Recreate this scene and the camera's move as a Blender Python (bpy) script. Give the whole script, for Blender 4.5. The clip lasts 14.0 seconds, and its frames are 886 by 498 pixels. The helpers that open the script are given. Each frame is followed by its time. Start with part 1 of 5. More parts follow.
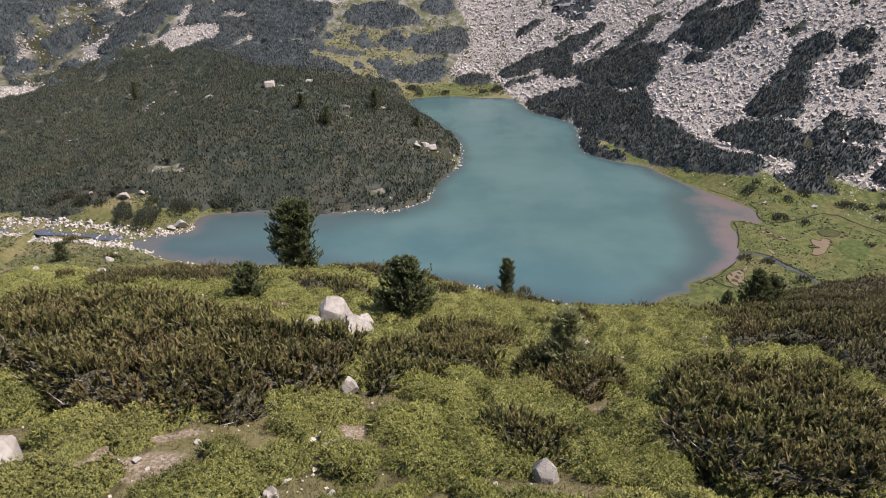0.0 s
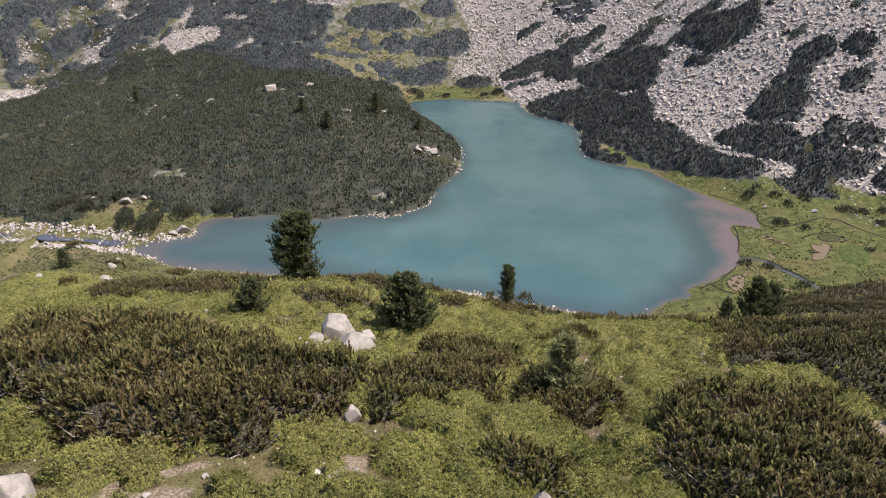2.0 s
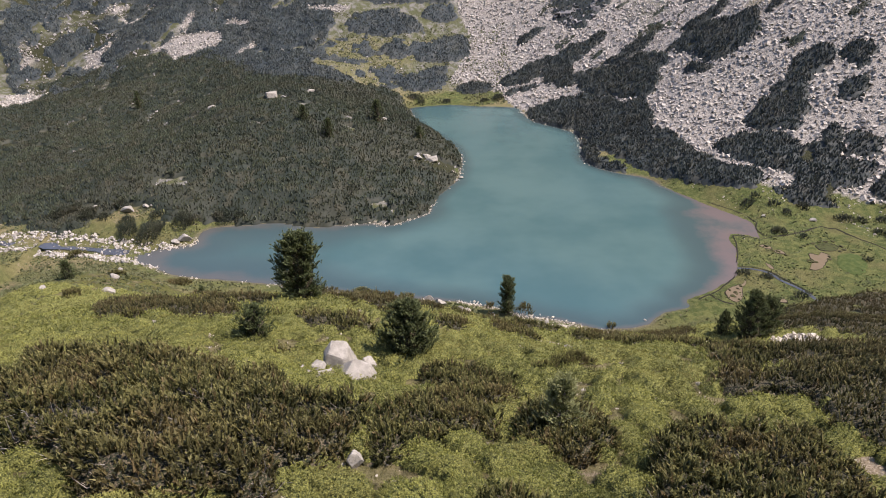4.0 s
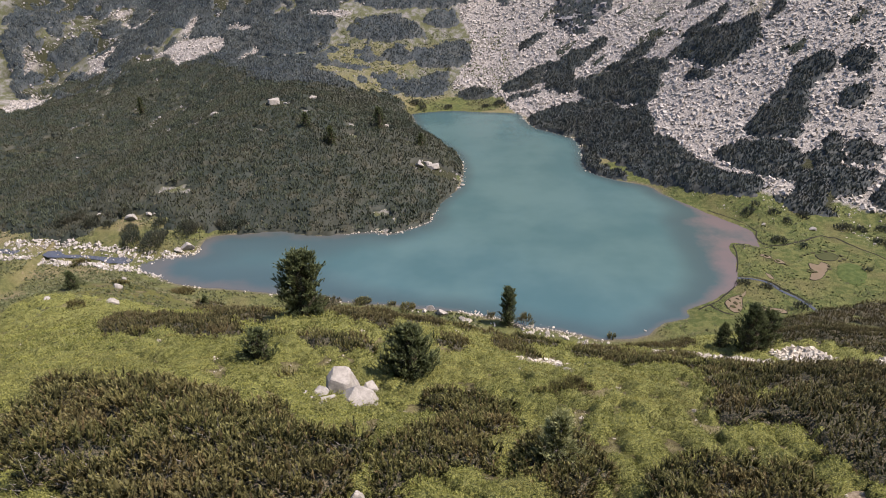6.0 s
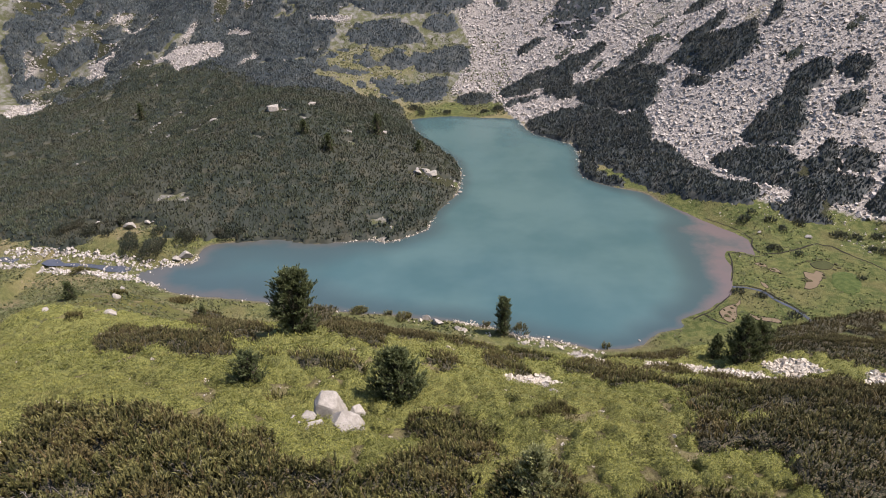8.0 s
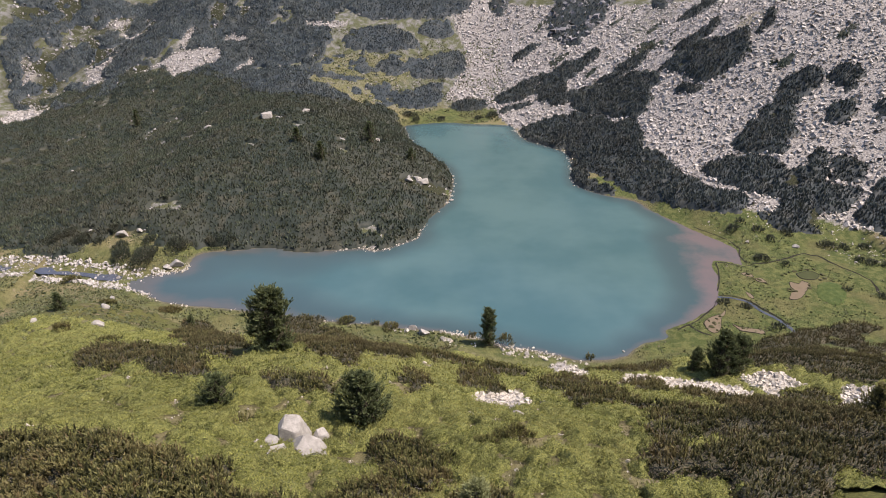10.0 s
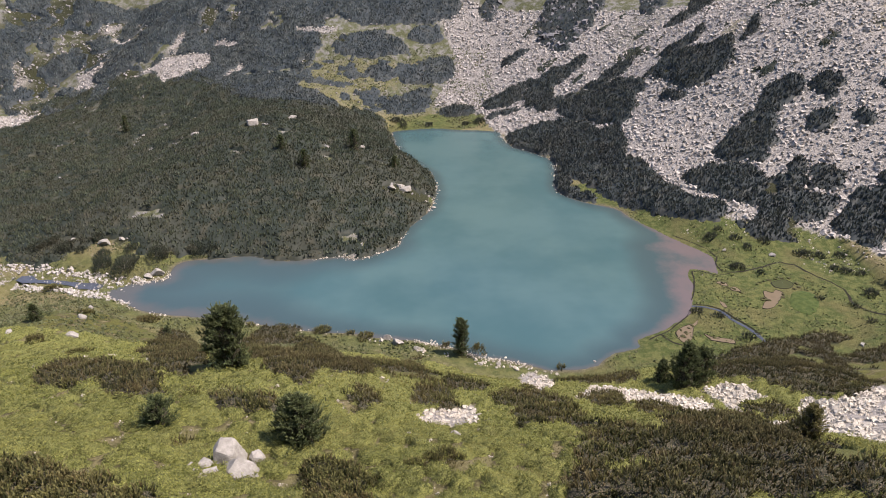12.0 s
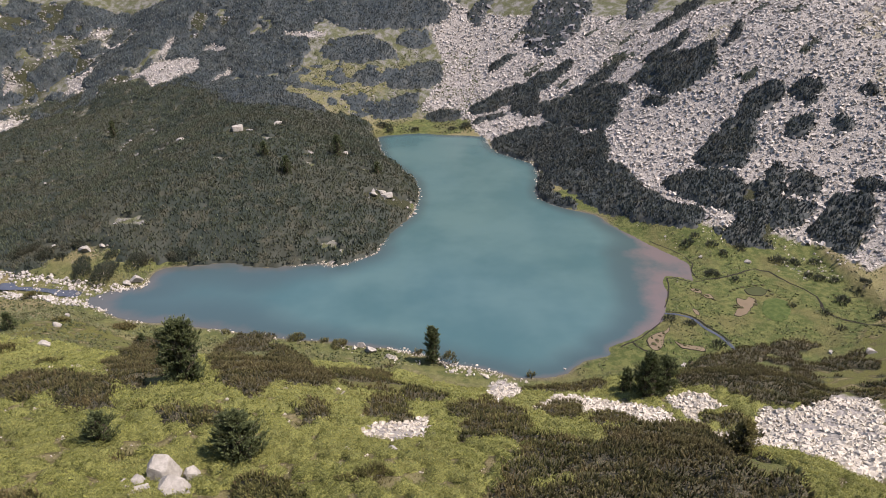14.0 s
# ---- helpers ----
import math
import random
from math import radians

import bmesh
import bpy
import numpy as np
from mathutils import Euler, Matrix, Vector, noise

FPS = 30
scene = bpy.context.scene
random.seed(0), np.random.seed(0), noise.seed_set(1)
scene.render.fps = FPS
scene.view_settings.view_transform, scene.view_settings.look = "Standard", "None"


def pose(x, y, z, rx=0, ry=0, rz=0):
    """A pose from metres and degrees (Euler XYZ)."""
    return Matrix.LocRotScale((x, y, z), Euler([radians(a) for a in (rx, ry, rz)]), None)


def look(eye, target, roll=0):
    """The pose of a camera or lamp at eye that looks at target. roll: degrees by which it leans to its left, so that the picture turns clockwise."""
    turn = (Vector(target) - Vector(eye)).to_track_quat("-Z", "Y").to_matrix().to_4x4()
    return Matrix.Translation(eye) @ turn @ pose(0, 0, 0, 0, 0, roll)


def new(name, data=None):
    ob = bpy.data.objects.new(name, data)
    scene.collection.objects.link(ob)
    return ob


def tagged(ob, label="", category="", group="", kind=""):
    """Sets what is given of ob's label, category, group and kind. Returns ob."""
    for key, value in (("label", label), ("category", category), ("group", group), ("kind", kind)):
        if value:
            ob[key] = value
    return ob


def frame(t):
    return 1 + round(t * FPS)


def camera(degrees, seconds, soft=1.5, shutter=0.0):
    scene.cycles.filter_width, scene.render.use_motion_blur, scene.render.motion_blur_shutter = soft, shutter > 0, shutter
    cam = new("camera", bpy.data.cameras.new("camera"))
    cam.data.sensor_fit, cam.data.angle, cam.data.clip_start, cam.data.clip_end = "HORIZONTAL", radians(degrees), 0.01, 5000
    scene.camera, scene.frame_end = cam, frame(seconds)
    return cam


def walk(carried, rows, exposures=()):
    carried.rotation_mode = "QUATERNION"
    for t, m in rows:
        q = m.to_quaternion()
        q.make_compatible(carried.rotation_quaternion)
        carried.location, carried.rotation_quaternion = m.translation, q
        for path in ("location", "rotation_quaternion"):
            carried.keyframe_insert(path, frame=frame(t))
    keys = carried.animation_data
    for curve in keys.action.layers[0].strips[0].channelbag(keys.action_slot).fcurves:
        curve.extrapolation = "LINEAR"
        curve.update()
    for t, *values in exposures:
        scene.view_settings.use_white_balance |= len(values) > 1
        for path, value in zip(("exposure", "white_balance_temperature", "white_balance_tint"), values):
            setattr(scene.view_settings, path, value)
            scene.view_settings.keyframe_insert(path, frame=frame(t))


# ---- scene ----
cam = camera(66.6, 14.0, 1.0)
PATH = [
    (0, (0.018, -0.229, 95.269), (0.023, 1.562, 94.379), -0.6),
    (0.5, (0.013, -0.191, 95.579), (0.018, 1.6, 94.689), -0.6),
    (1, (0.005, -0.164, 95.98), (0.009, 1.626, 95.089), -0.6),
    (1.5, (0.0, -0.166, 96.463), (0.004, 1.624, 95.572), -0.6),
    (2, (0.031, -0.11, 97.213), (0.033, 1.68, 96.322), -0.7),
    (2.5, (0.076, -0.095, 98.034), (0.077, 1.696, 97.143), -0.7),
    (3, (0.122, -0.054, 98.859), (0.123, 1.737, 97.968), -0.7),
    (5.5, (0.127, 0.195, 102.697), (0.125, 1.986, 101.808), -0.7),
    (6, (0.237, 0.242, 103.468), (0.233, 2.034, 102.579), -0.7),
    (6.5, (0.356, 0.353, 104.176), (0.352, 2.145, 103.287), -0.7),
    (7, (0.699, 0.351, 104.951), (0.693, 2.143, 104.062), -0.7),
    (7.5, (1.23, 0.322, 105.684), (1.222, 2.113, 104.795), -0.8),
    (8, (1.999, 0.432, 106.464), (1.99, 2.224, 105.576), -0.8),
    (10.5, (8.16, 0.234, 110.551), (8.145, 2.027, 109.666), -0.8),
    (11, (10.135, 0.206, 111.382), (10.12, 2.0, 110.497), -0.9),
    (11.5, (12.104, 0.096, 112.206), (12.088, 1.889, 111.32), -0.8),
    (12, (14.314, -0.096, 113.205), (14.299, 1.697, 112.32), -0.8),
    (12.5, (16.525, -0.18, 113.869), (16.509, 1.614, 112.985), -0.8),
    (13, (19.086, -0.296, 114.67), (19.069, 1.498, 113.785), -0.8),
    (13.5, (21.186, -0.293, 115.056), (21.172, 1.501, 114.173), -0.8),
    (14, (22.413, -0.51, 115.833), (22.399, 1.284, 114.95), -0.8),
]
EXPOSURE, KELVIN, TINT = 0.95, 6650, 22
walk(cam, [(t, look(eye, target, roll)) for t, eye, target, roll in PATH], [(0.0, EXPOSURE, KELVIN, TINT)])

# ---- daylight ----
SUN_WAY = Vector((0.52, -0.06, 0.85)).normalized()
world = bpy.data.worlds.new("sky")
scene.world = world
world.use_nodes = True
sky = world.node_tree.nodes.new("ShaderNodeTexSky")
sky.sky_type, sky.sun_disc = "NISHITA", False
sky.sun_elevation, sky.sun_rotation = math.asin(SUN_WAY.z), math.atan2(SUN_WAY.x, SUN_WAY.y)
sky.altitude = 2200
world.node_tree.links.new(sky.outputs["Color"], world.node_tree.nodes["Background"].inputs["Color"])
world.node_tree.nodes["Background"].inputs["Strength"].default_value = 0.15
sun = new("sun", bpy.data.lights.new("sun", "SUN"))
sun.data.energy, sun.data.angle, sun.data.color = 4.4, radians(0.6), (1.0, 0.95, 0.87)
sun.matrix_world = look(SUN_WAY * 600, (0, 0, 0))
# ---- the plan: shores, plots of cover, landforms ----
NEAR_SHORE = [(-96, 194), (-87, 187), (-75, 183), (-67, 182), (-52, 179), (-40, 176), (-28, 173), (-18, 172), (-10, 170), (1, 168), (9, 166), (16, 163), (21, 160), (27, 158), (35, 155), (42, 152), (46, 152), (52, 153), (56, 155), (62, 160), (70, 163), (70, 167), (78, 171), (84, 176), (91, 182), (94, 191), (97, 198), (99, 209), (104, 210), (108, 207)]
FAR_SHORE = [(110, 211), (111, 220), (107, 229), (103, 234), (97, 245), (90, 257), (86, 267), (76, 273), (66, 285), (65, 296), (68, 317), (67, 334), (50, 355), (46, 371), (43, 384), (20, 388), (6, 392), (-17, 386), (-16, 372), (-12, 350), (0, 325), (7, 309), (9, 289), (7, 269), (0, 253), (-4, 240), (-6, 232), (-12, 227), (-20, 222), (-27, 224), (-45, 221), (-60, 225), (-71, 223), (-81, 222), (-86, 216), (-85, 208), (-91, 206), (-94, 202), (-98, 198)]
PLOT = {}
PLOT["pen"] = [(-245, 390), (-258, 449), (-220, 447), (-179, 444), (-126, 432), (-101, 406), (-56, 404), (-29, 405), (-19, 383), (-16, 372), (-12, 350), (0, 325), (8, 309), (9, 289), (5, 274), (0, 252), (-4, 239), (-7, 230), (-19, 221), (-45, 220), (-60, 224), (-81, 222), (-94, 223), (-113, 229), (-129, 225), (-147, 226)]
PLOT["S1"] = [(-203, 465), (-194, 470), (-183, 474), (-176, 480), (-165, 480), (-151, 478), (-145, 467), (-146, 457), (-157, 451), (-167, 446), (-170, 442), (-178, 456), (-188, 466)]
PLOT["S2"] = [(-252, 476), (-248, 483), (-250, 490), (-242, 490), (-230, 495), (-226, 500), (-228, 492), (-235, 483), (-234, 478), (-225, 468), (-238, 473)]
PLOT["S3"] = [(-277, 425), (-275, 441), (-274, 452), (-268, 447), (-266, 458), (-262, 465), (-263, 455), (-254, 418), (-256, 406), (-259, 394)]
PLOT["S4"] = [(-251, 540), (-231, 545), (-239, 538), (-232, 524), (-222, 525), (-219, 505), (-234, 523), (-242, 533)]
PLOT["S5"] = [(-91, 498), (-62, 496), (-69, 488), (-85, 492)]
PLOT["S6"] = [(-294, 485), (-292, 492), (-285, 486), (-284, 472), (-285, 466)]
PLOT["G1"] = [(-82, 427), (-79, 448), (-66, 462), (-48, 466), (-29, 464), (-7, 471), (5, 469), (-21, 442), (-24, 430), (-27, 419), (-30, 405), (-40, 411), (-54, 410), (-65, 418)]
PLOT["G2"] = [(-18, 373), (-12, 407), (26, 414), (36, 398), (26, 389)]
PLOT["RS"] = [(6, 427), (21, 474), (13, 507), (21, 537), (255, 377), (176, 209), (165, 221), (153, 232), (128, 240), (112, 256), (98, 285), (80, 318), (66, 342), (51, 371), (42, 383), (36, 405), (22, 420)]
PLOT["R1"] = [(48, 367), (58, 376), (73, 377), (84, 371), (97, 348), (104, 342), (104, 323), (100, 310), (106, 297), (109, 282), (112, 269), (116, 260), (123, 255), (125, 247), (121, 241), (112, 243), (104, 250), (96, 258), (88, 271), (79, 286), (69, 303), (68, 327), (60, 342), (51, 350)]
PLOT["R2"] = [(35, 420), (42, 424), (53, 429), (60, 431), (68, 433), (69, 425), (62, 422), (63, 414), (54, 410), (47, 411), (40, 410)]
PLOT["R3"] = [(63, 417), (67, 428), (80, 432), (92, 432), (101, 434), (102, 425), (91, 420), (81, 413), (79, 402), (67, 401), (62, 401)]
PLOT["R4"] = [(80, 380), (81, 394), (92, 395), (104, 388), (114, 386), (123, 376), (124, 365), (117, 362), (114, 350), (107, 346), (102, 348), (91, 364)]
PLOT["R4b"] = [(126, 378), (133, 383), (141, 384), (150, 378), (158, 373), (164, 370), (162, 360), (157, 351), (149, 346), (142, 343), (136, 352), (132, 364)]
PLOT["R5"] = [(94, 398), (104, 399), (114, 403), (124, 404), (121, 395), (111, 392), (104, 390)]
PLOT["R6"] = [(132, 288), (136, 293), (143, 297), (149, 302), (155, 307), (159, 310), (164, 318), (171, 320), (178, 317), (178, 311), (174, 306), (167, 304), (163, 301), (159, 293), (158, 285), (153, 278), (148, 274), (142, 277), (135, 281)]
PLOT["R7"] = [(179, 310), (184, 314), (189, 313), (192, 307), (189, 302), (184, 299), (180, 303)]
PLOT["R8"] = [(171, 290), (175, 294), (180, 295), (185, 290), (182, 285), (176, 283), (171, 285)]
PLOT["R9"] = [(188, 282), (191, 286), (195, 285), (195, 281), (192, 278), (189, 279)]
PLOT["R10"] = [(116, 276), (124, 280), (135, 278), (145, 271), (147, 264), (152, 265), (160, 261), (160, 255), (156, 252), (164, 249), (164, 244), (159, 239), (151, 237), (146, 231), (140, 227), (133, 230), (129, 232), (128, 237), (136, 245), (135, 249), (128, 253), (126, 259), (119, 265)]
PLOT["R11"] = [(163, 234), (168, 240), (173, 245), (179, 246), (186, 242), (185, 236), (179, 228), (174, 223), (166, 218), (162, 223)]
PLOT["R12"] = [(184, 247), (187, 250), (191, 246), (191, 241), (186, 243)]
PLOT["R13"] = [(76, 479), (83, 502), (95, 515), (126, 501), (115, 475), (102, 461), (91, 451), (83, 458), (77, 472)]
PLOT["R14"] = [(40, 515), (44, 532), (59, 529), (50, 515), (44, 510)]
PLOT["R15"] = [(144, 475), (150, 492), (163, 477), (151, 458), (144, 457)]
PLOT["R16"] = [(50, 464), (58, 469), (65, 473), (70, 468), (61, 464), (56, 458)]
PLOT["R17"] = [(204, 297), (208, 300), (210, 297), (208, 292), (204, 293)]
PLOT["B1"] = [(-28, 426), (-17, 432), (-3, 442), (2, 447), (4, 430), (-3, 416), (-22, 409)]
PLOT["B2"] = [(-66, 478), (-50, 492), (-30, 498), (-15, 487), (-14, 477), (-37, 468), (-56, 469)]
PLOT["B3"] = [(-38, 448), (-33, 457), (-22, 460), (-23, 450)]
PLOT["B4"] = [(-11, 494), (-7, 505), (11, 508), (9, 498), (-3, 492)]
PLOT["B5"] = [(-328, 561), (-83, 540), (-71, 512), (-83, 436), (-126, 432), (-179, 444), (-220, 447), (-258, 449), (-248, 396)]
PLOT["B6"] = [(-75, 539), (19, 537), (19, 517), (-14, 508), (-54, 504), (-69, 525)]
PLOT["N1"] = [(78, 133), (92, 157), (103, 161), (125, 168), (133, 163), (140, 149), (125, 127), (115, 126), (99, 116), (90, 118), (86, 126)]
PLOT["S8"] = [(49, 131), (54, 127), (62, 123), (70, 116), (71, 99), (84, 106), (90, 116), (95, 114), (110, 121), (116, 115), (75, 60), (74, 68), (73, 77), (61, 72), (62, 83), (59, 93), (59, 107), (48, 106), (39, 104)]
PLOT["S9"] = [(10, 76), (13, 88), (18, 95), (19, 85), (18, 72), (12, 71)]
PLOT["S10"] = [(32, 143), (36, 151), (42, 147), (42, 136), (31, 108)]
PLOT["S12"] = [(-12, 173), (-4, 173), (7, 165), (15, 162), (14, 157), (6, 157), (-3, 162), (-11, 169)]
PLOT["S13"] = [(21, 157), (28, 161), (39, 157), (48, 152), (46, 146), (34, 152), (23, 153)]
PLOT["GA"] = [(114, 447), (138, 463), (159, 459), (137, 424), (118, 423)]
PLOT["GB"] = [(233, 357), (249, 366), (230, 330), (219, 333)]
PLOT["GC"] = [(212, 305), (220, 309), (212, 289)]
PLOT["GD"] = [(166, 384), (179, 381), (177, 371), (164, 369)]
PLOT["S11"] = [(-71, 113), (-66, 117), (-62, 118), (-49, 115), (-42, 103), (-52, 100), (-59, 97)]
PLOT["N2"] = [(-40, 87), (-43, 94), (-36, 94), (-27, 78), (-27, 75), (-34, 79)]
PLOT["N3"] = [(-57, 95), (-59, 102), (-49, 103), (-36, 93), (-43, 91), (-46, 85), (-50, 86)]
PLOT["N4"] = [(-49, 115), (-69, 158), (-65, 171), (-25, 91), (-35, 93)]
PLOT["N5"] = [(-47, 166), (-32, 174), (-17, 151), (-2, 110), (-1, 97), (-8, 96), (-8, 85), (-13, 88), (-21, 103)]
PLOT["N6"] = [(-4, 117), (-3, 141), (6, 154), (10, 122), (21, 111), (20, 103), (11, 104), (2, 103)]
PLOT["N7"] = [(7, 97), (12, 103), (15, 92), (10, 86)]
PLOT["N8"] = [(-1, 81), (-1, 87), (3, 84), (4, 78), (1, 76)]
PLOT["N9"] = [(-20, 75), (-19, 78), (-15, 76), (-11, 75), (-10, 71), (-16, 71)]
PLOT["N11"] = [(22, 96), (23, 102), (34, 106), (36, 87), (34, 76), (24, 75), (26, 91)]
PLOT["N12"] = [(40, 102), (45, 117), (50, 117), (46, 100), (42, 96)]
PLOT["N13"] = [(41, 143), (53, 144), (61, 146), (61, 138), (51, 134)]
PLOT["N14"] = [(52, 85), (47, 71), (54, 73), (80, 97), (38, 41), (32, 41), (32, 45), (34, 49), (35, 53), (40, 55), (41, 58), (37, 60)]
PLOT["N18"] = [(34, 76), (39, 76), (42, 70), (46, 66), (44, 63), (41, 64), (37, 65), (33, 66)]
PLOT["N19"] = [(29, 56), (34, 67), (40, 72), (41, 68), (37, 61), (32, 56)]
PLOT["N20"] = [(31, 62), (34, 65), (36, 61), (33, 57), (31, 58)]
PLOT["N15"] = [(48, 98), (53, 109), (60, 111), (58, 103), (50, 95)]
PLOT["N17"] = [(101, 119), (109, 127), (117, 128), (123, 125), (120, 121), (107, 118)]
PLOT["N16"] = [(77, 114), (80, 116), (84, 114), (85, 109), (80, 107)]
PLOT["R2b"] = [(38, 399), (43, 405), (55, 405), (57, 401), (46, 400)]
PLOT["R2c"] = [(65, 402), (74, 405), (84, 394), (79, 389), (71, 389)]
PLOT["R18"] = [(147, 426), (157, 435), (172, 453), (184, 460), (187, 451), (168, 428), (156, 422)]
PLOT["R19"] = [(136, 392), (143, 393), (152, 397), (162, 400), (157, 390), (148, 385), (140, 382), (136, 381)]
PLOT["R20"] = [(167, 364), (172, 369), (178, 378), (182, 376), (177, 366), (171, 362)]
PLOT["R21"] = [(126, 350), (131, 354), (136, 347), (135, 342), (130, 342)]
PLOT["R23"] = [(156, 263), (158, 268), (163, 268), (163, 264), (159, 262)]
PLOT["R24"] = [(161, 255), (165, 264), (173, 262), (173, 257), (167, 252)]
PLOT["S1b"] = [(-177, 482), (-178, 500), (-174, 510), (-172, 493), (-173, 482)]
PLOT["S7"] = [(-151, 494), (-146, 500), (-130, 489), (-134, 483)]
PLOT["S14"] = [(-133, 450), (-127, 465), (-121, 461), (-129, 448)]
PLOT["B1b"] = [(-16, 448), (-7, 468), (5, 478), (16, 478), (20, 464), (14, 454), (4, 450), (-7, 449)]
PLOT["R26"] = [(9, 414), (18, 423), (28, 421), (31, 411), (21, 410)]
PLOT["E1"] = [(-14.6, 19.4), (-14.3, 21.9), (-11.7, 23.8), (-9.9, 23.9), (-10.3, 21.8), (-12.0, 20.6), (-12.6, 18.8)]
PLOT["E2"] = [(-5.9, 23.8), (-5.1, 25.6), (-3.4, 26.4), (-3.2, 24.6), (-4.4, 23.2)]
PLOT["E3"] = [(28.4, 35.7), (31.2, 37.2), (28.5, 31.6), (25.4, 31.0)]
PLOT["E4"] = [(-1.0, 45.3), (-0.5, 48.9), (1.9, 48.0), (2.7, 45.7)]
PLOT["N14b"] = [(48, 87), (63, 102), (70, 98), (61, 72), (63, 67), (64, 58), (57, 49), (46, 51), (40, 50), (32, 50), (35, 54), (42, 60), (46, 64)]
PLOT["N21"] = [(27, 51), (29, 55), (33, 55), (34, 53), (31, 49), (28, 49)]
PLOT["N22"] = [(28, 50), (29, 54), (33, 54), (31, 50)]
PLOT["S8b"] = [(72, 125), (79, 126), (83, 121), (84, 118), (77, 116), (76, 111), (73, 111), (72, 118)]
PLOT["B7"] = [(-132, 430), (-124, 446), (-86, 442), (-80, 426), (-58, 414), (-54, 400), (-100, 402)]
PLOT["pen2"] = [(-363, 392), (-256, 403), (-227, 398), (-148, 259), (-134, 224), (-146, 223), (-167, 236), (-260, 261)]
PLOT["Q1"] = [(-34, 44), (-35, 49), (-26, 49), (-19, 49), (-16, 41), (-14, 46), (-12, 40), (-9, 38), (-6, 38), (-6, 36), (-6, 31), (-8, 28), (-11, 25), (-12, 25), (-16, 25), (-20, 27), (-20, 30), (-25, 30)]
PLOT["Q2"] = [(-4, 36), (-3, 44), (0, 46), (4, 40), (3, 37), (0, 35), (-2, 32), (-4, 32)]
PLOT["Q3"] = [(-1, 54), (0, 58), (6, 53), (5, 46), (1, 47)]
PLOT["Q4"] = [(6, 39), (8, 44), (11, 45), (12, 41), (10, 36), (7, 35)]
PLOT["Q5"] = [(15, 35), (19, 39), (25, 38), (26, 34), (25, 30), (25, 28), (20, 22), (14, 22), (14, 26), (13, 29)]
PLOT["Q7"] = [(4, 26), (5, 27), (6, 26), (5, 24), (4, 24)]
BASE = (-23.675, 3.938, 10.431, 47.109, 78.966, 23.904)
BROAD_FORMS = [
    (76, 216, -16.6, 80),
    (-68, 72, 16.9, 80),
    (-68, 432, 1.6, 80),
    (-176, 360, -12.3, 80),
    (-5, 90, 19.8, 50),
    (-50, 292, 13.1, 50),
    (17, 405, -20.4, 50),
    (197, 382, 21.9, 50),
    (85, 90, 8.1, 50),
]
SMALL_FORMS = [
    (16, 30, -1.3, 34),
    (-75, 107, 5.2, 34),
    (169, 214, -14.1, 34),
    (108, 229, 4.7, 34),
    (-90, 214, -3.0, 34),
    (16, 153, -6.2, 34),
    (-121, 260, 13.6, 34),
    (-90, 351, 13.8, 34),
    (-48, 366, -5.0, 32),
    (-258, 459, -22.6, 34),
    (-44, 229, 3.2, 34),
    (-243, 550, -13.8, 34),
    (31, 489, -11.4, 34),
    (77, 351, -7.5, 34),
    (215, 321, 6.0, 34),
    (139, 244, 3.7, 34),
]
SLOPE_FORMS = [
    (-52, 178, -5.0, 22),
    (85, 178, 5.8, 22),
    (46, 69, -0.1, 22),
    (-102, 158, 10.5, 22),
    (24, 24, -0.5, 14),
    (128, 160, -2.8, 14),
    (-24, 88, -1.1, 14),
    (-16, 32, 1.8, 14),
    (64, 56, 3.7, 14),
    (-8, 56, -5.4, 14),
    (16, 88, -5.4, 14),
    (16, 168, 5.3, 14),
    (88, 128, 6.1, 14),
    (-48, 72, -2.8, 14),
    (16, 40, -1.9, 14),
    (-72, 168, -2.3, 14),
    (-8, 16, -1.8, 14),
    (80, 112, -4.7, 14),
    (24, 152, -2.3, 14),
    (0, 40, 1.2, 14),
    (48, 96, -1.9, 14),
    (88, 160, -3.5, 14),
]

